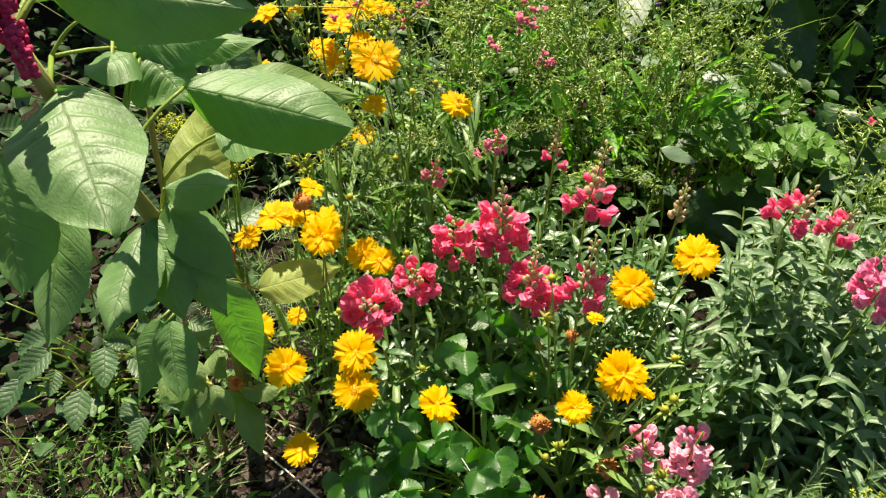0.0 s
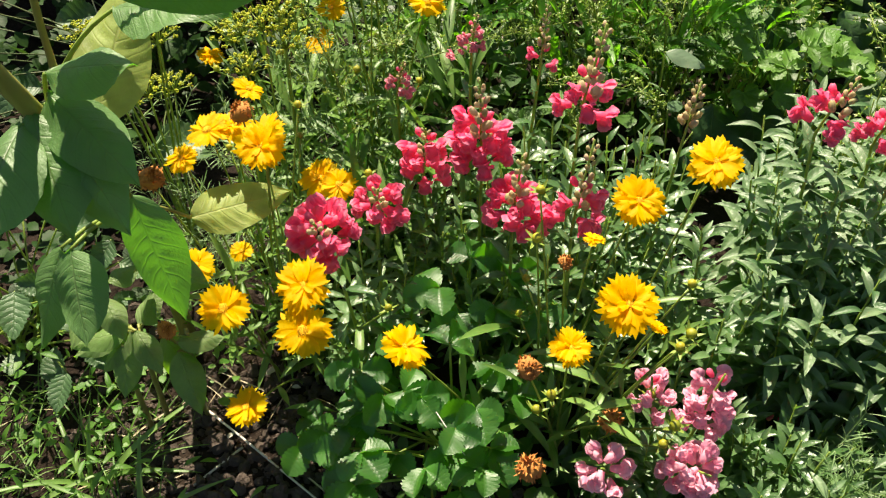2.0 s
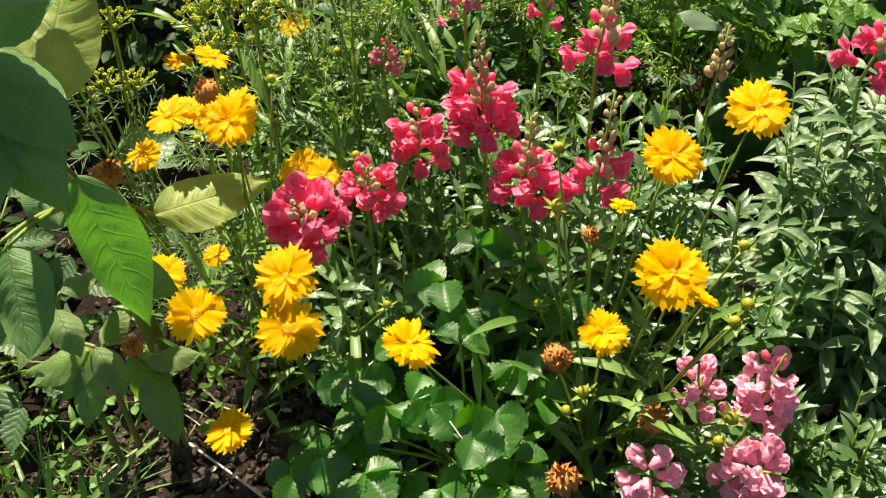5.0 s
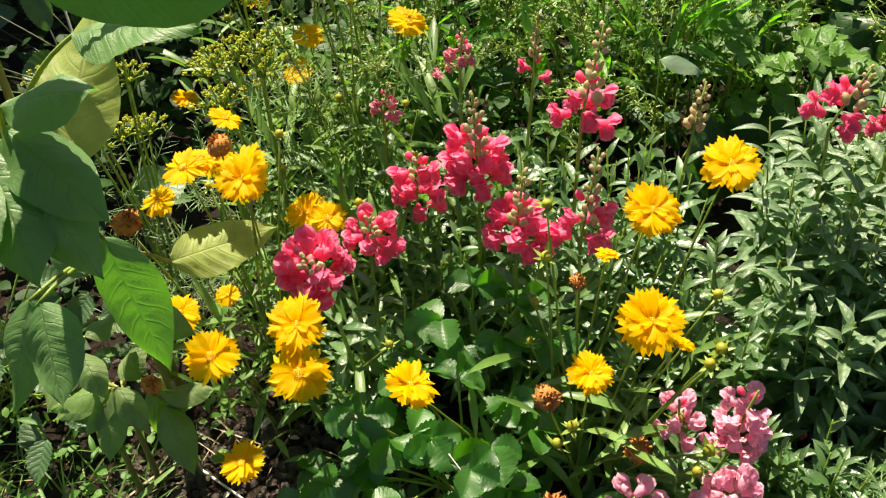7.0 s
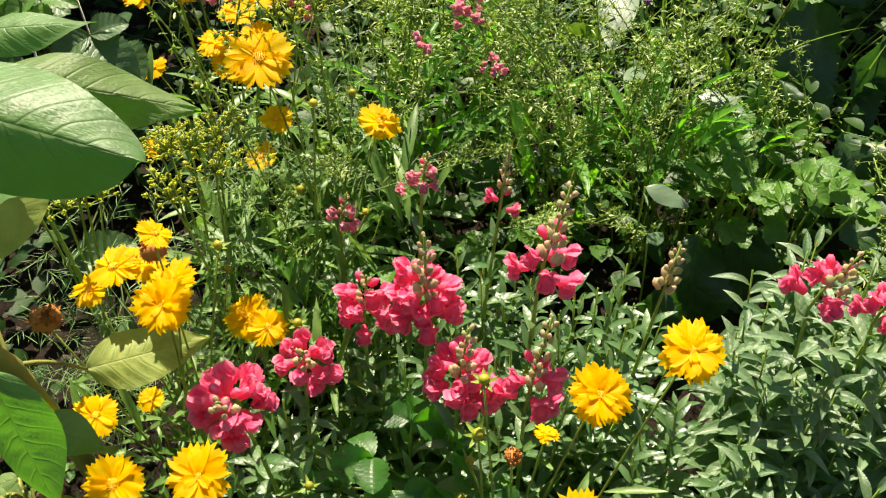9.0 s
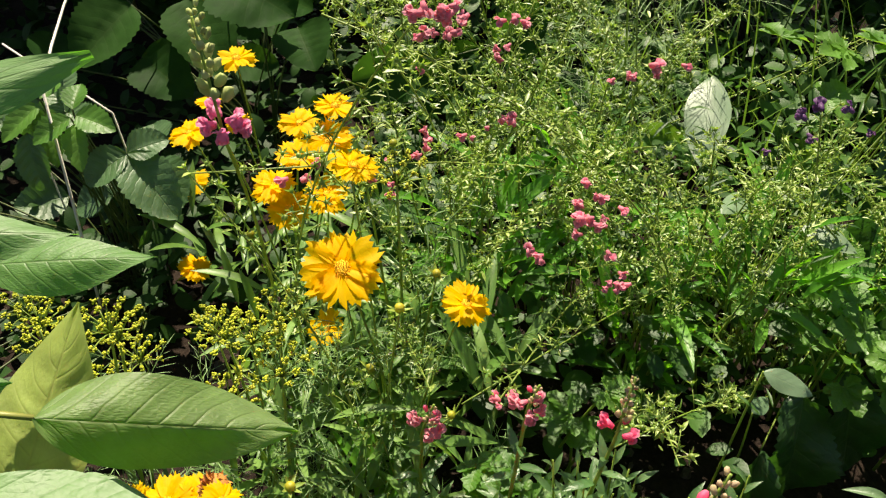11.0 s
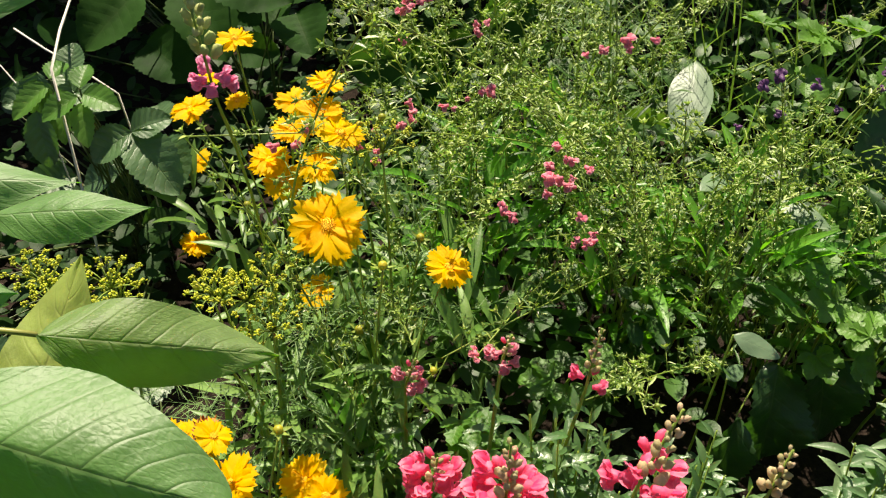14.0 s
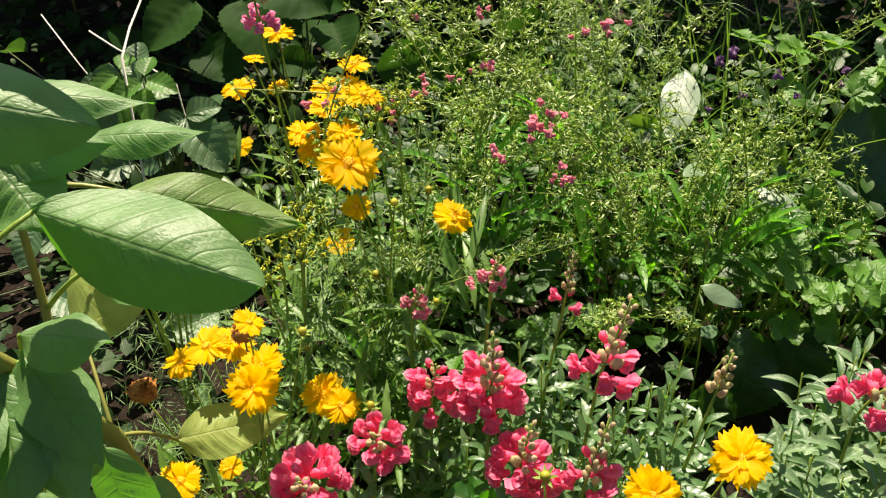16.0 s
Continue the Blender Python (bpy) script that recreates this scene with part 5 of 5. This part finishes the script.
leaf_plant("bramble", (-0.42, 1.45), [(-0.385, 1.39, 0.3, 0.066, -0.06, -0.055, 0.066, (0, -0.5, 1)), (-0.385, 1.39, 0.3, 0.05, 0.02, 0.01, 0.044, (0, -0.5, 1)), (-0.385, 1.39, 0.3, -0.05, -0.03, -0.03, 0.05, (0, -0.5, 1)),
    (-0.46, 1.42, 0.335, 0.05, -0.02, -0.01, 0.04, (0.1, -0.4, 1)), (-0.46, 1.42, 0.335, -0.03, 0.03, 0.02, 0.03, (0, -0.4, 1)), (-0.46, 1.42, 0.335, -0.03, -0.05, -0.04, 0.032, (-0.2, -0.5, 1)), (-0.495, 1.41, 0.37, 0.0, -0.03, -0.05, 0.045, (0, -0.5, 1)), (-0.49, 1.37, 0.34, 0.01, -0.03, -0.07, 0.04, (0, -0.5, 1)),
    (-0.37, 1.42, 0.26, 0.05, -0.06, -0.02, 0.07, (0, -0.5, 1)), (-0.36, 1.43, 0.28, -0.02, 0.05, 0.0, 0.05, (0, -0.5, 1)), (-0.43, 1.42, 0.2, -0.06, 0.0, -0.03, 0.05, (0, -0.5, 1)),
    (-0.47, 1.44, 0.3, 0.05, -0.03, 0.02, 0.045, (0, -0.6, 1)), (-0.5, 1.44, 0.32, -0.05, -0.04, 0.0, 0.045, (0, -0.6, 1)), (-0.48, 1.46, 0.33, 0.0, 0.04, 0.03, 0.04, (0, -0.6, 1))]
    + spread_leaves(26, -0.85, -0.3, 1.05, 1.7, 0.04, 0.24, 0.05, 0.085, 0.75), "bramble with ribbed toothed dark green leaves", "bramble", M_NETTLE, 0.05, stem_mat=M_STEM_DARK)
# Sunlit nettle: its light is put in by the brighter lobed-leaf green.
leaf_plant("nettle", (-0.44, 1.44), [(-0.425, 1.37, 0.37, 0.05, -0.02, -0.005, 0.036, (0, -0.4, 1)), (-0.43, 1.365, 0.37, -0.04, -0.03, -0.02, 0.034, (-0.1, -0.5, 1)), (-0.425, 1.36, 0.365, 0.01, -0.04, -0.04, 0.03, (0, -0.6, 1)), (-0.43, 1.375, 0.375, 0.0, 0.04, 0.01, 0.03, (0, -0.4, 1)),
    (-0.48, 1.4, 0.36, -0.04, -0.04, -0.03, 0.034, (-0.1, -0.5, 1)), (-0.48, 1.405, 0.365, 0.01, 0.04, 0.0, 0.03, (0, -0.5, 1)), (-0.47, 1.395, 0.34, 0.01, -0.04, -0.04, 0.03, (0, -0.5, 1))], "young nettle with toothed leaves, coloured lighter green for sun", "nettle", M_LOBED, 0.09, 0.38, 0.7, stem_mat=M_STEM_DARK, steps=17)
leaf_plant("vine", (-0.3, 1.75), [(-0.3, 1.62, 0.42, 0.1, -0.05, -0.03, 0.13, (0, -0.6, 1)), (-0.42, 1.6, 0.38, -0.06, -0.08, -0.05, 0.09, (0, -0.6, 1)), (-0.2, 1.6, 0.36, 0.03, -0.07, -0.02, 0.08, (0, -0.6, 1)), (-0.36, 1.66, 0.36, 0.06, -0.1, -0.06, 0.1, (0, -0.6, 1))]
    + spread_leaves(22, -0.8, 0.1, 1.6, 2.1, 0.15, 0.4, 0.06, 0.1, 0.85), "broad vine-like leaves at the back, coloured dark for shade", "vine", M_VINE_SHADE, 0.035, 0.3, 0.5, stem_mat=M_STEM_DARK)
leaf_plant("dock", (0.74, 1.66), [(0.66, 1.56, 0.31, -0.02, -0.1, -0.2, 0.115, (-0.1, -1, 0.3)), (0.77, 1.53, 0.27, -0.01, -0.05, -0.18, 0.085, (0.3, -1, 0.2)), (0.585, 1.43, 0.25, 0.0, -0.1, -0.17, 0.12, (-0.1, -1, 0.3)),
    (0.84, 1.62, 0.34, 0.06, -0.08, -0.14, 0.12, (0.1, -1, 0.4)), (0.72, 1.72, 0.36, 0.05, -0.1, -0.1, 0.12, (0, -1, 0.6)), (0.9, 1.5, 0.26, 0.06, -0.08, -0.14, 0.11, (0.2, -1, 0.4)), (0.7, 1.4, 0.18, 0.04, -0.1, -0.1, 0.1, (0, -0.8, 0.6)), (0.66, 1.28, 0.16, 0.05, -0.08, -0.06, 0.08, (0, 0.0, 1))]
    + [(x, y, z, dx * 0.6, -0.07, -0.12, w, (0.1, -1, 0.4)) for x, y, z, dx, w in ((0.98, 1.7, 0.34, 0.1, 0.12), (0.9, 1.82, 0.36, 0.0, 0.12), (1.08, 1.6, 0.3, 0.1, 0.12), (0.95, 1.4, 0.2, 0.1, 0.11), (0.8, 1.38, 0.16, -0.1, 0.11), (0.44, 1.17, 0.17, 0.0, 0.09), (0.5, 1.2, 0.18, 0.03, 0.08), (0.39, 1.12, 0.13, -0.03, 0.06))],
    "large wavy bluish green dock leaves, coloured darker for shade", "dock", M_BIG_SHADE, 0.05, 0.5, 0.5, 0.17, steps=33, pleat=0.12)
leaf_plant("horseradish", (0.37, 1.55), [(0.372, 1.6, 0.32, -0.03, -0.14, -0.05, 0.062, (-0.2, -0.3, 1)), (0.395, 1.4, 0.28, -0.05, -0.05, 0.01, 0.032, (-0.1, -0.1, 1)), (0.45, 1.36, 0.27, 0.06, -0.05, 0.0, 0.03, (-0.1, -0.3, 1))],
    "smooth pale leaves with a white sheen in the sun", "leafy plant", M_SHEEN, 0.0, 0.4, 0.75, 0.03, fold=-0.06, pleat=0.015)
leaf_plant("horseradish", (0.35, 1.13), [(0.33, 1.085, 0.318, 0.05, -0.02, -0.012, 0.024, (0.1, -0.5, 1)), (0.36, 1.12, 0.2, 0.03, 0.03, -0.01, 0.02, (0.1, -0.3, 1))],
    "single smooth pale leaf standing among the seed stalks", "leafy plant", M_SHEEN, 0.0, 0.4, 0.75, 0.03, fold=-0.06, pleat=0.015)
leaf_plant("broad_weed", (0.45, 1.35), spread_leaves(7, 0.3, 0.62, 1.25, 1.7, 0.05, 0.2, 0.07, 0.11, 0.55), "low broad green weed leaves in the gaps", "weeds", M_LOBED, 0.03, 0.45, 0.7, 0.03)



# lobed leaves
def lobed_piece(seed):
    """A palmate leaf: five toothed lobes round a stalk point."""
    own = random.Random(seed)
    pieces = []
    for a, s in ((0, 1.0), (48, 0.88), (-48, 0.88), (100, 0.62), (-100, 0.62)):
        lobe = blade(0.62, 9, 2, 0.2, own.uniform(0.05, 0.22), 0.58, 0.6, 0.16, 0.05, seed=own.randrange(99))
        pieces.append(moved(lobe, pose(0, 0, own.uniform(-0.02, 0.02), own.uniform(-6, 10), own.uniform(-8, 8), -a) @ Matrix.Scale(s, 4)))
    return merge(*pieces)


_l = [lobed_piece(s) for s in range(4)]
S_LOBED = [mesh_of("leaf", v, f, M_LOBED, uv) for v, f, uv in _l]


def lobed_plant(base, spots, label):
    bx, by = base
    plant = thing("celery", (bx, by, ground_z(bx, by)), label, "leafy plant", "lobed leafy plants")
    for x, y, z, s in spots:
        stalk("leaf_stalk", grow((bx + rng.uniform(-0.02, 0.02), by + rng.uniform(-0.02, 0.02), 0), (x, y, z), 5, 0.7), 0.0022, 0.0015, M_STEM, plant)
        part("leaf", rng.choice(S_LOBED), plant, towards((x, y, z), any_way(-15, 30), Vector((rng.uniform(-0.3, 0.3), rng.uniform(-0.6, 0), 1)), s))
    return plant


lobed_plant((0.58, 1.2), [(0.555, 1.178, 0.26, 0.05), (0.6, 1.2, 0.25, 0.055), (0.53, 1.17, 0.23, 0.045), (0.63, 1.17, 0.22, 0.05), (0.64, 1.24, 0.2, 0.05)], "bright green plant with jagged lobed leaves")
lobed_plant((0.47, 1.27), [(0.468, 1.28, 0.2, 0.04), (0.5, 1.3, 0.22, 0.045), (0.45, 1.33, 0.22, 0.04), (0.4, 1.3, 0.2, 0.04), (0.52, 1.36, 0.24, 0.045)], "light green lobed leaves in the gap behind snapdragons")
lobed_plant((0.62, 1.62), [(0.6, 1.6, 0.38, 0.06), (0.66, 1.58, 0.36, 0.055), (0.55, 1.62, 0.36, 0.055), (0.7, 1.64, 0.38, 0.06), (0.62, 1.54, 0.33, 0.05), (0.52, 1.56, 0.32, 0.05), (0.76, 1.7, 0.36, 0.06), (0.48, 1.68, 0.34, 0.055)], "bright lobed leaves at the back of the bed")
lobed_plant((0.16, 1.14), [(0.19, 1.1, 0.16, 0.04), (0.161, 1.12, 0.18, 0.045), (0.2, 1.14, 0.2, 0.04)], "young lobed green leaves between seed stalks")
lobed_plant((0.06, 1.0), [(0.03, 0.97, 0.23, 0.04), (0.065, 0.965, 0.25, 0.042), (0.1, 0.975, 0.235, 0.04), (0.05, 1.0, 0.26, 0.036), (0.085, 1.0, 0.25, 0.036), (0.12, 0.96, 0.21, 0.036)], "fresh light green lobed leaves behind the coral flowers")
lobed_plant((0.5, 1.24), [(0.47, 1.2, 0.22, 0.045), (0.5, 1.215, 0.24, 0.045), (0.53, 1.2, 0.22, 0.045), (0.49, 1.24, 0.26, 0.04), (0.45, 1.22, 0.2, 0.04), (0.52, 1.16, 0.2, 0.045), (0.48, 1.17, 0.19, 0.04)], "sunlit light green lobed leaves beside the dark gap")
leaf_plant("nettle", (-0.5, 0.88), [(x, y, z, s * math.cos(radians(h)), s * math.sin(radians(h)), -0.02, s * 0.66, (rng.uniform(-0.3, 0.3), rng.uniform(-0.9, -0.2), 1)) for x, y, z, s, h in ((-0.44, 0.8, 0.2, 0.055, 280), (-0.5, 0.78, 0.22, 0.055, 230), (-0.52, 0.82, 0.2, 0.05, 200), (-0.42, 0.82, 0.16, 0.05, 320), (-0.47, 0.76, 0.16, 0.055, 270), (-0.55, 0.77, 0.17, 0.055, 250),
    (-0.38, 0.8, 0.12, 0.045, 300), (-0.4, 0.76, 0.1, 0.045, 260), (-0.58, 0.8, 0.22, 0.055, 180), (-0.5, 0.9, 0.24, 0.05, 90), (-0.42, 0.9, 0.2, 0.05, 40), (-0.6, 0.88, 0.2, 0.05, 150), (-0.36, 0.9, 0.14, 0.045, 350), (-0.44, 0.98, 0.2, 0.05, 60), (-0.54, 0.98, 0.22, 0.05, 120))]
    + spread_leaves(22, -0.65, -0.36, 0.74, 1.0, 0.03, 0.2, 0.03, 0.05, 0.66),
    "nettle-like plant with toothed grey-green leaves in half shade", "nettle", M_NETTLE, 0.09, 0.38, 0.7, steps=17, pleat=0.025)


# ---- grass, weeds and fill ----
GAPS = ((0.32, 0.52, 0.97, 1.22), (-0.02, 0.3, 0.96, 1.15), (0.5, 0.66, 1.0, 1.16), (-0.42, -0.22, 0.98, 1.3))
BARE = (-0.31, -0.11, 0.62, 0.79)


def in_gap(x, y):
    if BARE[0] < x < BARE[1] and BARE[2] < y < BARE[3]:
        return rng.random() < 0.85
    return any(x0 < x < x1 and y0 < y < y1 for x0, x1, y0, y1 in GAPS)


def grass_mass(name, n, x0, x1, y0, y1, l0, l1, mat, label, rise=(30, 85), z=0.0, shapes=None):
    poses = []
    for _ in range(n):
        x, y = rng.uniform(x0, x1), rng.uniform(y0, y1)
        if in_gap(x, y) and rise[0] > 5:
            continue
        poses.append((rng.randrange(3), towards((x, y, ground_z(x, y) + z), any_way(*rise), UP, rng.uniform(l0, l1))))
    tagged(new(name, stamp(name, shapes or T_GRASS, poses, mat)), label, "grass", kind="stuff")


def weed_mass(name, n, x0, x1, y0, y1, z0, z1, s0, s1, mat, label, templates=None, rise=(-10, 60), top=None):
    poses = []
    for _ in range(n):
        x, y = rng.uniform(x0, x1), rng.uniform(y0, y1)
        z = rng.uniform(z0, z1)
        if in_gap(x, y):
            continue
        poses.append((rng.randrange(3), towards((x, y, z + ground_z(x, y)), any_way(*rise), UP, rng.uniform(s0, s1))))
    tagged(new(name, stamp(name, templates or T_ROUND, poses, mat)), label, "weeds", kind="stuff")


grass_mass("grass", 620, -0.62, -0.25, 0.45, 0.8, 0.03, 0.11, M_GRASS, "thin green grass blades on the soil", (8, 75))
grass_mass("dry_grass", 130, -0.75, 0.0, 0.48, 0.85, 0.04, 0.12, M_DRYGRASS, "dry straw-coloured grass and stalks", (2, 25), 0.004)
grass_mass("tall_grass", 200, 0.15, 0.9, 1.5, 2.3, 0.2, 0.45, M_GRASS, "tall grass at the back of the bed", (55, 88), 0.0, T_TALL)
weed_mass("chickweed", 230, -0.6, -0.2, 0.67, 0.92, 0.005, 0.1, 0.006, 0.02, M_WEED, "small round-leaved weeds on the soil")
weed_mass("sprouts", 210, -0.5, -0.12, 0.55, 0.9, 0.005, 0.09, 0.012, 0.03, M_WEED, "small narrow-leaved sprouts among the grass", T_SNAP[:3], (0, 70))
weed_mass("low_weeds", 1100, -0.1, 0.75, 0.5, 1.1, 0.005, 0.08, 0.012, 0.03, M_UNDER_SHADE, "low weeds under the flowers, coloured dark for shade")
weed_mass("back_weeds", 5200, -0.1, 1.2, 1.05, 2.4, 0.01, 0.22, 0.015, 0.045, M_UNDER_SHADE, "dense low weeds at the back of the bed, darkened for shade")
# These two weed masses have the back's shade in their leaf colour.
weed_mass("shade_weeds", 2600, -1.2, -0.36, 0.85, 2.4, 0.01, 0.14, 0.015, 0.045, M_SHADE_MASS, "low weeds, coloured dark to stand in for shade")
weed_mass("dark_weeds", 1300, -0.4, 0.0, 1.2, 2.4, 0.01, 0.16, 0.015, 0.045, M_SHADE_MASS, "low weeds behind the coreopsis, coloured dark for shade")
weed_mass("leafy_fill", 420, -0.08, 0.6, 1.0, 1.55, 0.1, 0.34, 0.015, 0.04, M_UNDER_SHADE, "narrow green leaves between seed stalks, darkened for shade", T_CORE, (-10, 50))
weed_mass("coreopsis_fill", 560, -0.2, 0.08, 0.86, 1.2, 0.05, 0.25, 0.03, 0.08, M_CORE_MASS, "narrow coreopsis leaves between the stalks", T_CORE, (15, 80))


# ---- lush clumps of upright lance leaves ----
T_LUSH = [blade(0.16, 9, 2, 0.35, d, 0.5, 0.75, 0.0, 0.03, seed=i) for i, d in enumerate((0.1, 0.25, 0.45))]
S_LUSH = [mesh_of("leaf", t[0], t[1], M_LUSH, t[2]) for t in T_LUSH]


def lush_clump(base, count, length, radius, tall, label):
    bx, by = base
    plant = thing("lance_leaved_plant", (bx, by, ground_z(bx, by)), label, "leafy plant", "lance-leaved clumps")
    for k in range(6):
        a = k * 1.05
        stalk("stem", grow((bx + 0.01 * math.cos(a), by + 0.01 * math.sin(a), 0), (bx + radius * 0.5 * math.cos(a), by + radius * 0.5 * math.sin(a), tall * 0.8), 5, 0.5), 0.0024, 0.0014, M_STEM, plant)
    for _ in range(count):
        a, r = rng.uniform(0, 6.28), radius * rng.random() ** 0.7
        p = Vector((bx + r * math.cos(a), by + r * math.sin(a), rng.uniform(0.3, 1.0) * tall))
        part("leaf", rng.choice(S_LUSH), plant, towards(p, any_way(20, 75, a, 1.2), UP, length * rng.uniform(0.65, 1.15)))


lush_clump((0.06, 1.33), 54, 0.095, 0.08, 0.31, "bright green clump of narrow upright leaves among seed stalks")
lush_clump((0.26, 1.27), 44, 0.09, 0.07, 0.27, "fresh green clump of lance-shaped leaves beside a dark gap")
lush_clump((0.4, 1.3), 54, 0.09, 0.08, 0.3, "fresh green clump of lance-shaped leaves near broad leaves")
lush_clump((0.18, 1.45), 44, 0.09, 0.08, 0.33, "bright green lance-shaped leaves behind seed stalks")
lush_clump((-0.05, 1.0), 24, 0.07, 0.05, 0.2, "narrow bright green leaves among coreopsis stalks")
lush_clump((0.56, 1.34), 34, 0.085, 0.06, 0.22, "green lance-shaped leaves beside the lobed plant")


# ---- dry twigs ----
def twig(points, r0, r1, label):
    v, f, uv = tube(points, r0, r1, 6)
    me = mesh_of("twig", v, f, M_TWIG, uv)
    tagged(new("twig", me), label, "twig", "dry twigs")


twig([(-0.53, 1.75, 0.37), (-0.51, 1.6, 0.375), (-0.48, 1.47, 0.395), (-0.452, 1.364, 0.408), (-0.445, 1.335, 0.2), (-0.45, 1.33, 0.0)], 0.0016, 0.0022, "pale dry twig standing in the bramble")
twig([(-0.58, 1.545, 0.345), (-0.528, 1.51, 0.339), (-0.46, 1.465, 0.336), (-0.408, 1.431, 0.329), (-0.39, 1.43, 0.15), (-0.385, 1.43, 0.0)], 0.0014, 0.0013, "thin pale dry stalk across the bramble")
twig([(-0.66, 1.56, 0.36), (-0.58, 1.48, 0.33), (-0.52, 1.44, 0.28), (-0.5, 1.44, 0.0)], 0.001, 0.0012, "thin dry stalk beside the bramble")
twig([(-0.06, 0.6, 0.012), (-0.2, 0.72, 0.015), (-0.25, 0.76, 0.02)], 0.0012, 0.0016, "thin dry stalk lying on the soil")
twig([(-0.2, 0.71, 0.012), (-0.25, 0.66, 0.012), (-0.27, 0.63, 0.01)], 0.0016, 0.0012, "short pale stick lying on the soil")


# ---- added thicket behind the bed, mostly out of view, to cast shade ----
def thicket(x0, x1, y0, y1, canes, tall, label):
    bx, by = (x0 + x1) / 2, (y0 + y1) / 2
    plant = thing("added_shade_thicket", (bx, by, ground_z(bx, by)), label, "raspberry", "raspberry thickets")
    shape = [blade(0.72, 8, 2, 0.2, d, 0.4, 0.6, 0.06, 0.02, seed=i) for i, d in enumerate((0.1, 0.25, 0.4))]
    poses = []
    for _ in range(canes):
        x, y = rng.uniform(x0, x1), rng.uniform(y0, y1)
        top = (x + rng.uniform(-0.15, 0.15), y + rng.uniform(-0.25, 0.1), rng.uniform(0.62, 1.0) * tall)
        path = grow((x, y, 0), top, 8, 0.6)
        stalk("cane", path, 0.004, 0.002, M_STEM_RED, plant, 5)
        for _ in range(34):
            f = rng.uniform(1.5, 7.9)
            p = path[int(f)].lerp(path[int(f) + 1], f - int(f))
            way = any_way(-40, 25)
            for turn in (0, 55, -55):
                poses.append((rng.randrange(3), towards(p + way * 0.05, Matrix.Rotation(radians(turn), 3, "Z") @ way, UP, rng.uniform(0.05, 0.09))))
    part("foliage", stamp("foliage", shape, poses, M_SHADE_MASS), plant, None, "ribbed leaves of the added thicket, coloured dark for shade", "stuff")


thicket(-1.4, -0.38, 2.05, 2.5, 26, 0.9, "added raspberry-like thicket, mostly out of view, shading the back of the bed")
thicket(0.8, 1.6, 1.9, 2.4, 24, 1.15, "added tall raspberry-like thicket, mostly out of view, shading the dock leaves")

thicket(-0.42, 0.7, 2.32, 2.7, 22, 0.8, "added low raspberry-like thicket, mostly out of view, closing and shading the back")

# ---- small things on the soil and leaves ----
twig([(0.035, 0.63, 0.2), (0.065, 0.605, 0.155), (0.095, 0.58, 0.1), (0.14, 0.545, 0.0)], 0.0005, 0.0006, "thin pale straw hanging over strawberry leaves")


def fallen(name, spots, mesh_list, label, category):
    for x, y, z, s in spots:
        ob = new(name, rng.choice(mesh_list))
        ob.matrix_basis = towards((x, y, ground_z(x, y) + z), any_way(-5, 15), UP, s)
        tagged(ob, label, category, "fallen petals")


fallen("fallen_petal", [(0.431, 0.697, 0.075, 0.014), (0.415, 0.7, 0.08, 0.012)], F_CORAL, "fallen crimson floret caught in low leaves", "petal")
M_WHITE = plain_material("dry_white_petal", (0.4, 0.36, 0.28), (0.58, 0.54, 0.46), 0.7, 80)
_wp = blade(0.5, 4, 1, 0.4, 0.2, 0.5, 0.7, seed=5)
S_WHITE = [mesh_of("fallen_petal", _wp[0], _wp[1], M_WHITE, _wp[2])]
fallen("fallen_petal", [(-0.17, 0.83, 0.015, 0.02), (-0.16, 0.84, 0.02, 0.016), (-0.19, 0.78, 0.012, 0.014), (-0.15, 0.8, 0.012, 0.013), (-0.22, 0.72, 0.01, 0.012)], S_WHITE, "dry whitish petal lying on dark soil", "petal")


def grass_tuft(base, blades, label):
    bx, by = base
    plant = thing("grass_tuft", (bx, by, ground_z(bx, by)), label, "grass", "grass tufts")
    for head, rise, length, droop in blades:
        v, f, uv = blade(0.055, 12, 1, 0.4, droop, 0.35, 0.6, seed=rng.randrange(99))
        e = radians(rise)
        way = (math.cos(radians(head)) * math.cos(e), math.sin(radians(head)) * math.cos(e), math.sin(e))
        part("blade", mesh_of("blade", v, f, M_CORE, uv), plant, towards((bx + rng.uniform(-0.01, 0.01), by + rng.uniform(-0.01, 0.01), 0.0), way, UP, length))


grass_tuft((-0.37, 0.66), [(40, 60, 0.16, 0.6), (120, 50, 0.12, 0.5), (300, 55, 0.12, 0.5), (0, 40, 0.14, 0.5), (200, 60, 0.13, 0.6), (80, 75, 0.12, 0.2)], "tuft of broad arching grass blades")
grass_tuft((-0.3, 0.6), [(20, 55, 0.13, 0.5), (160, 50, 0.15, 0.6), (260, 60, 0.12, 0.5), (90, 70, 0.13, 0.3)], "small tuft of arching grass blades")
grass_tuft((-0.46, 0.6), [(30, 45, 0.15, 0.5), (110, 60, 0.14, 0.4), (330, 50, 0.14, 0.5), (200, 50, 0.12, 0.5), (60, 75, 0.12, 0.2)], "grass tuft at the edge of the bed")
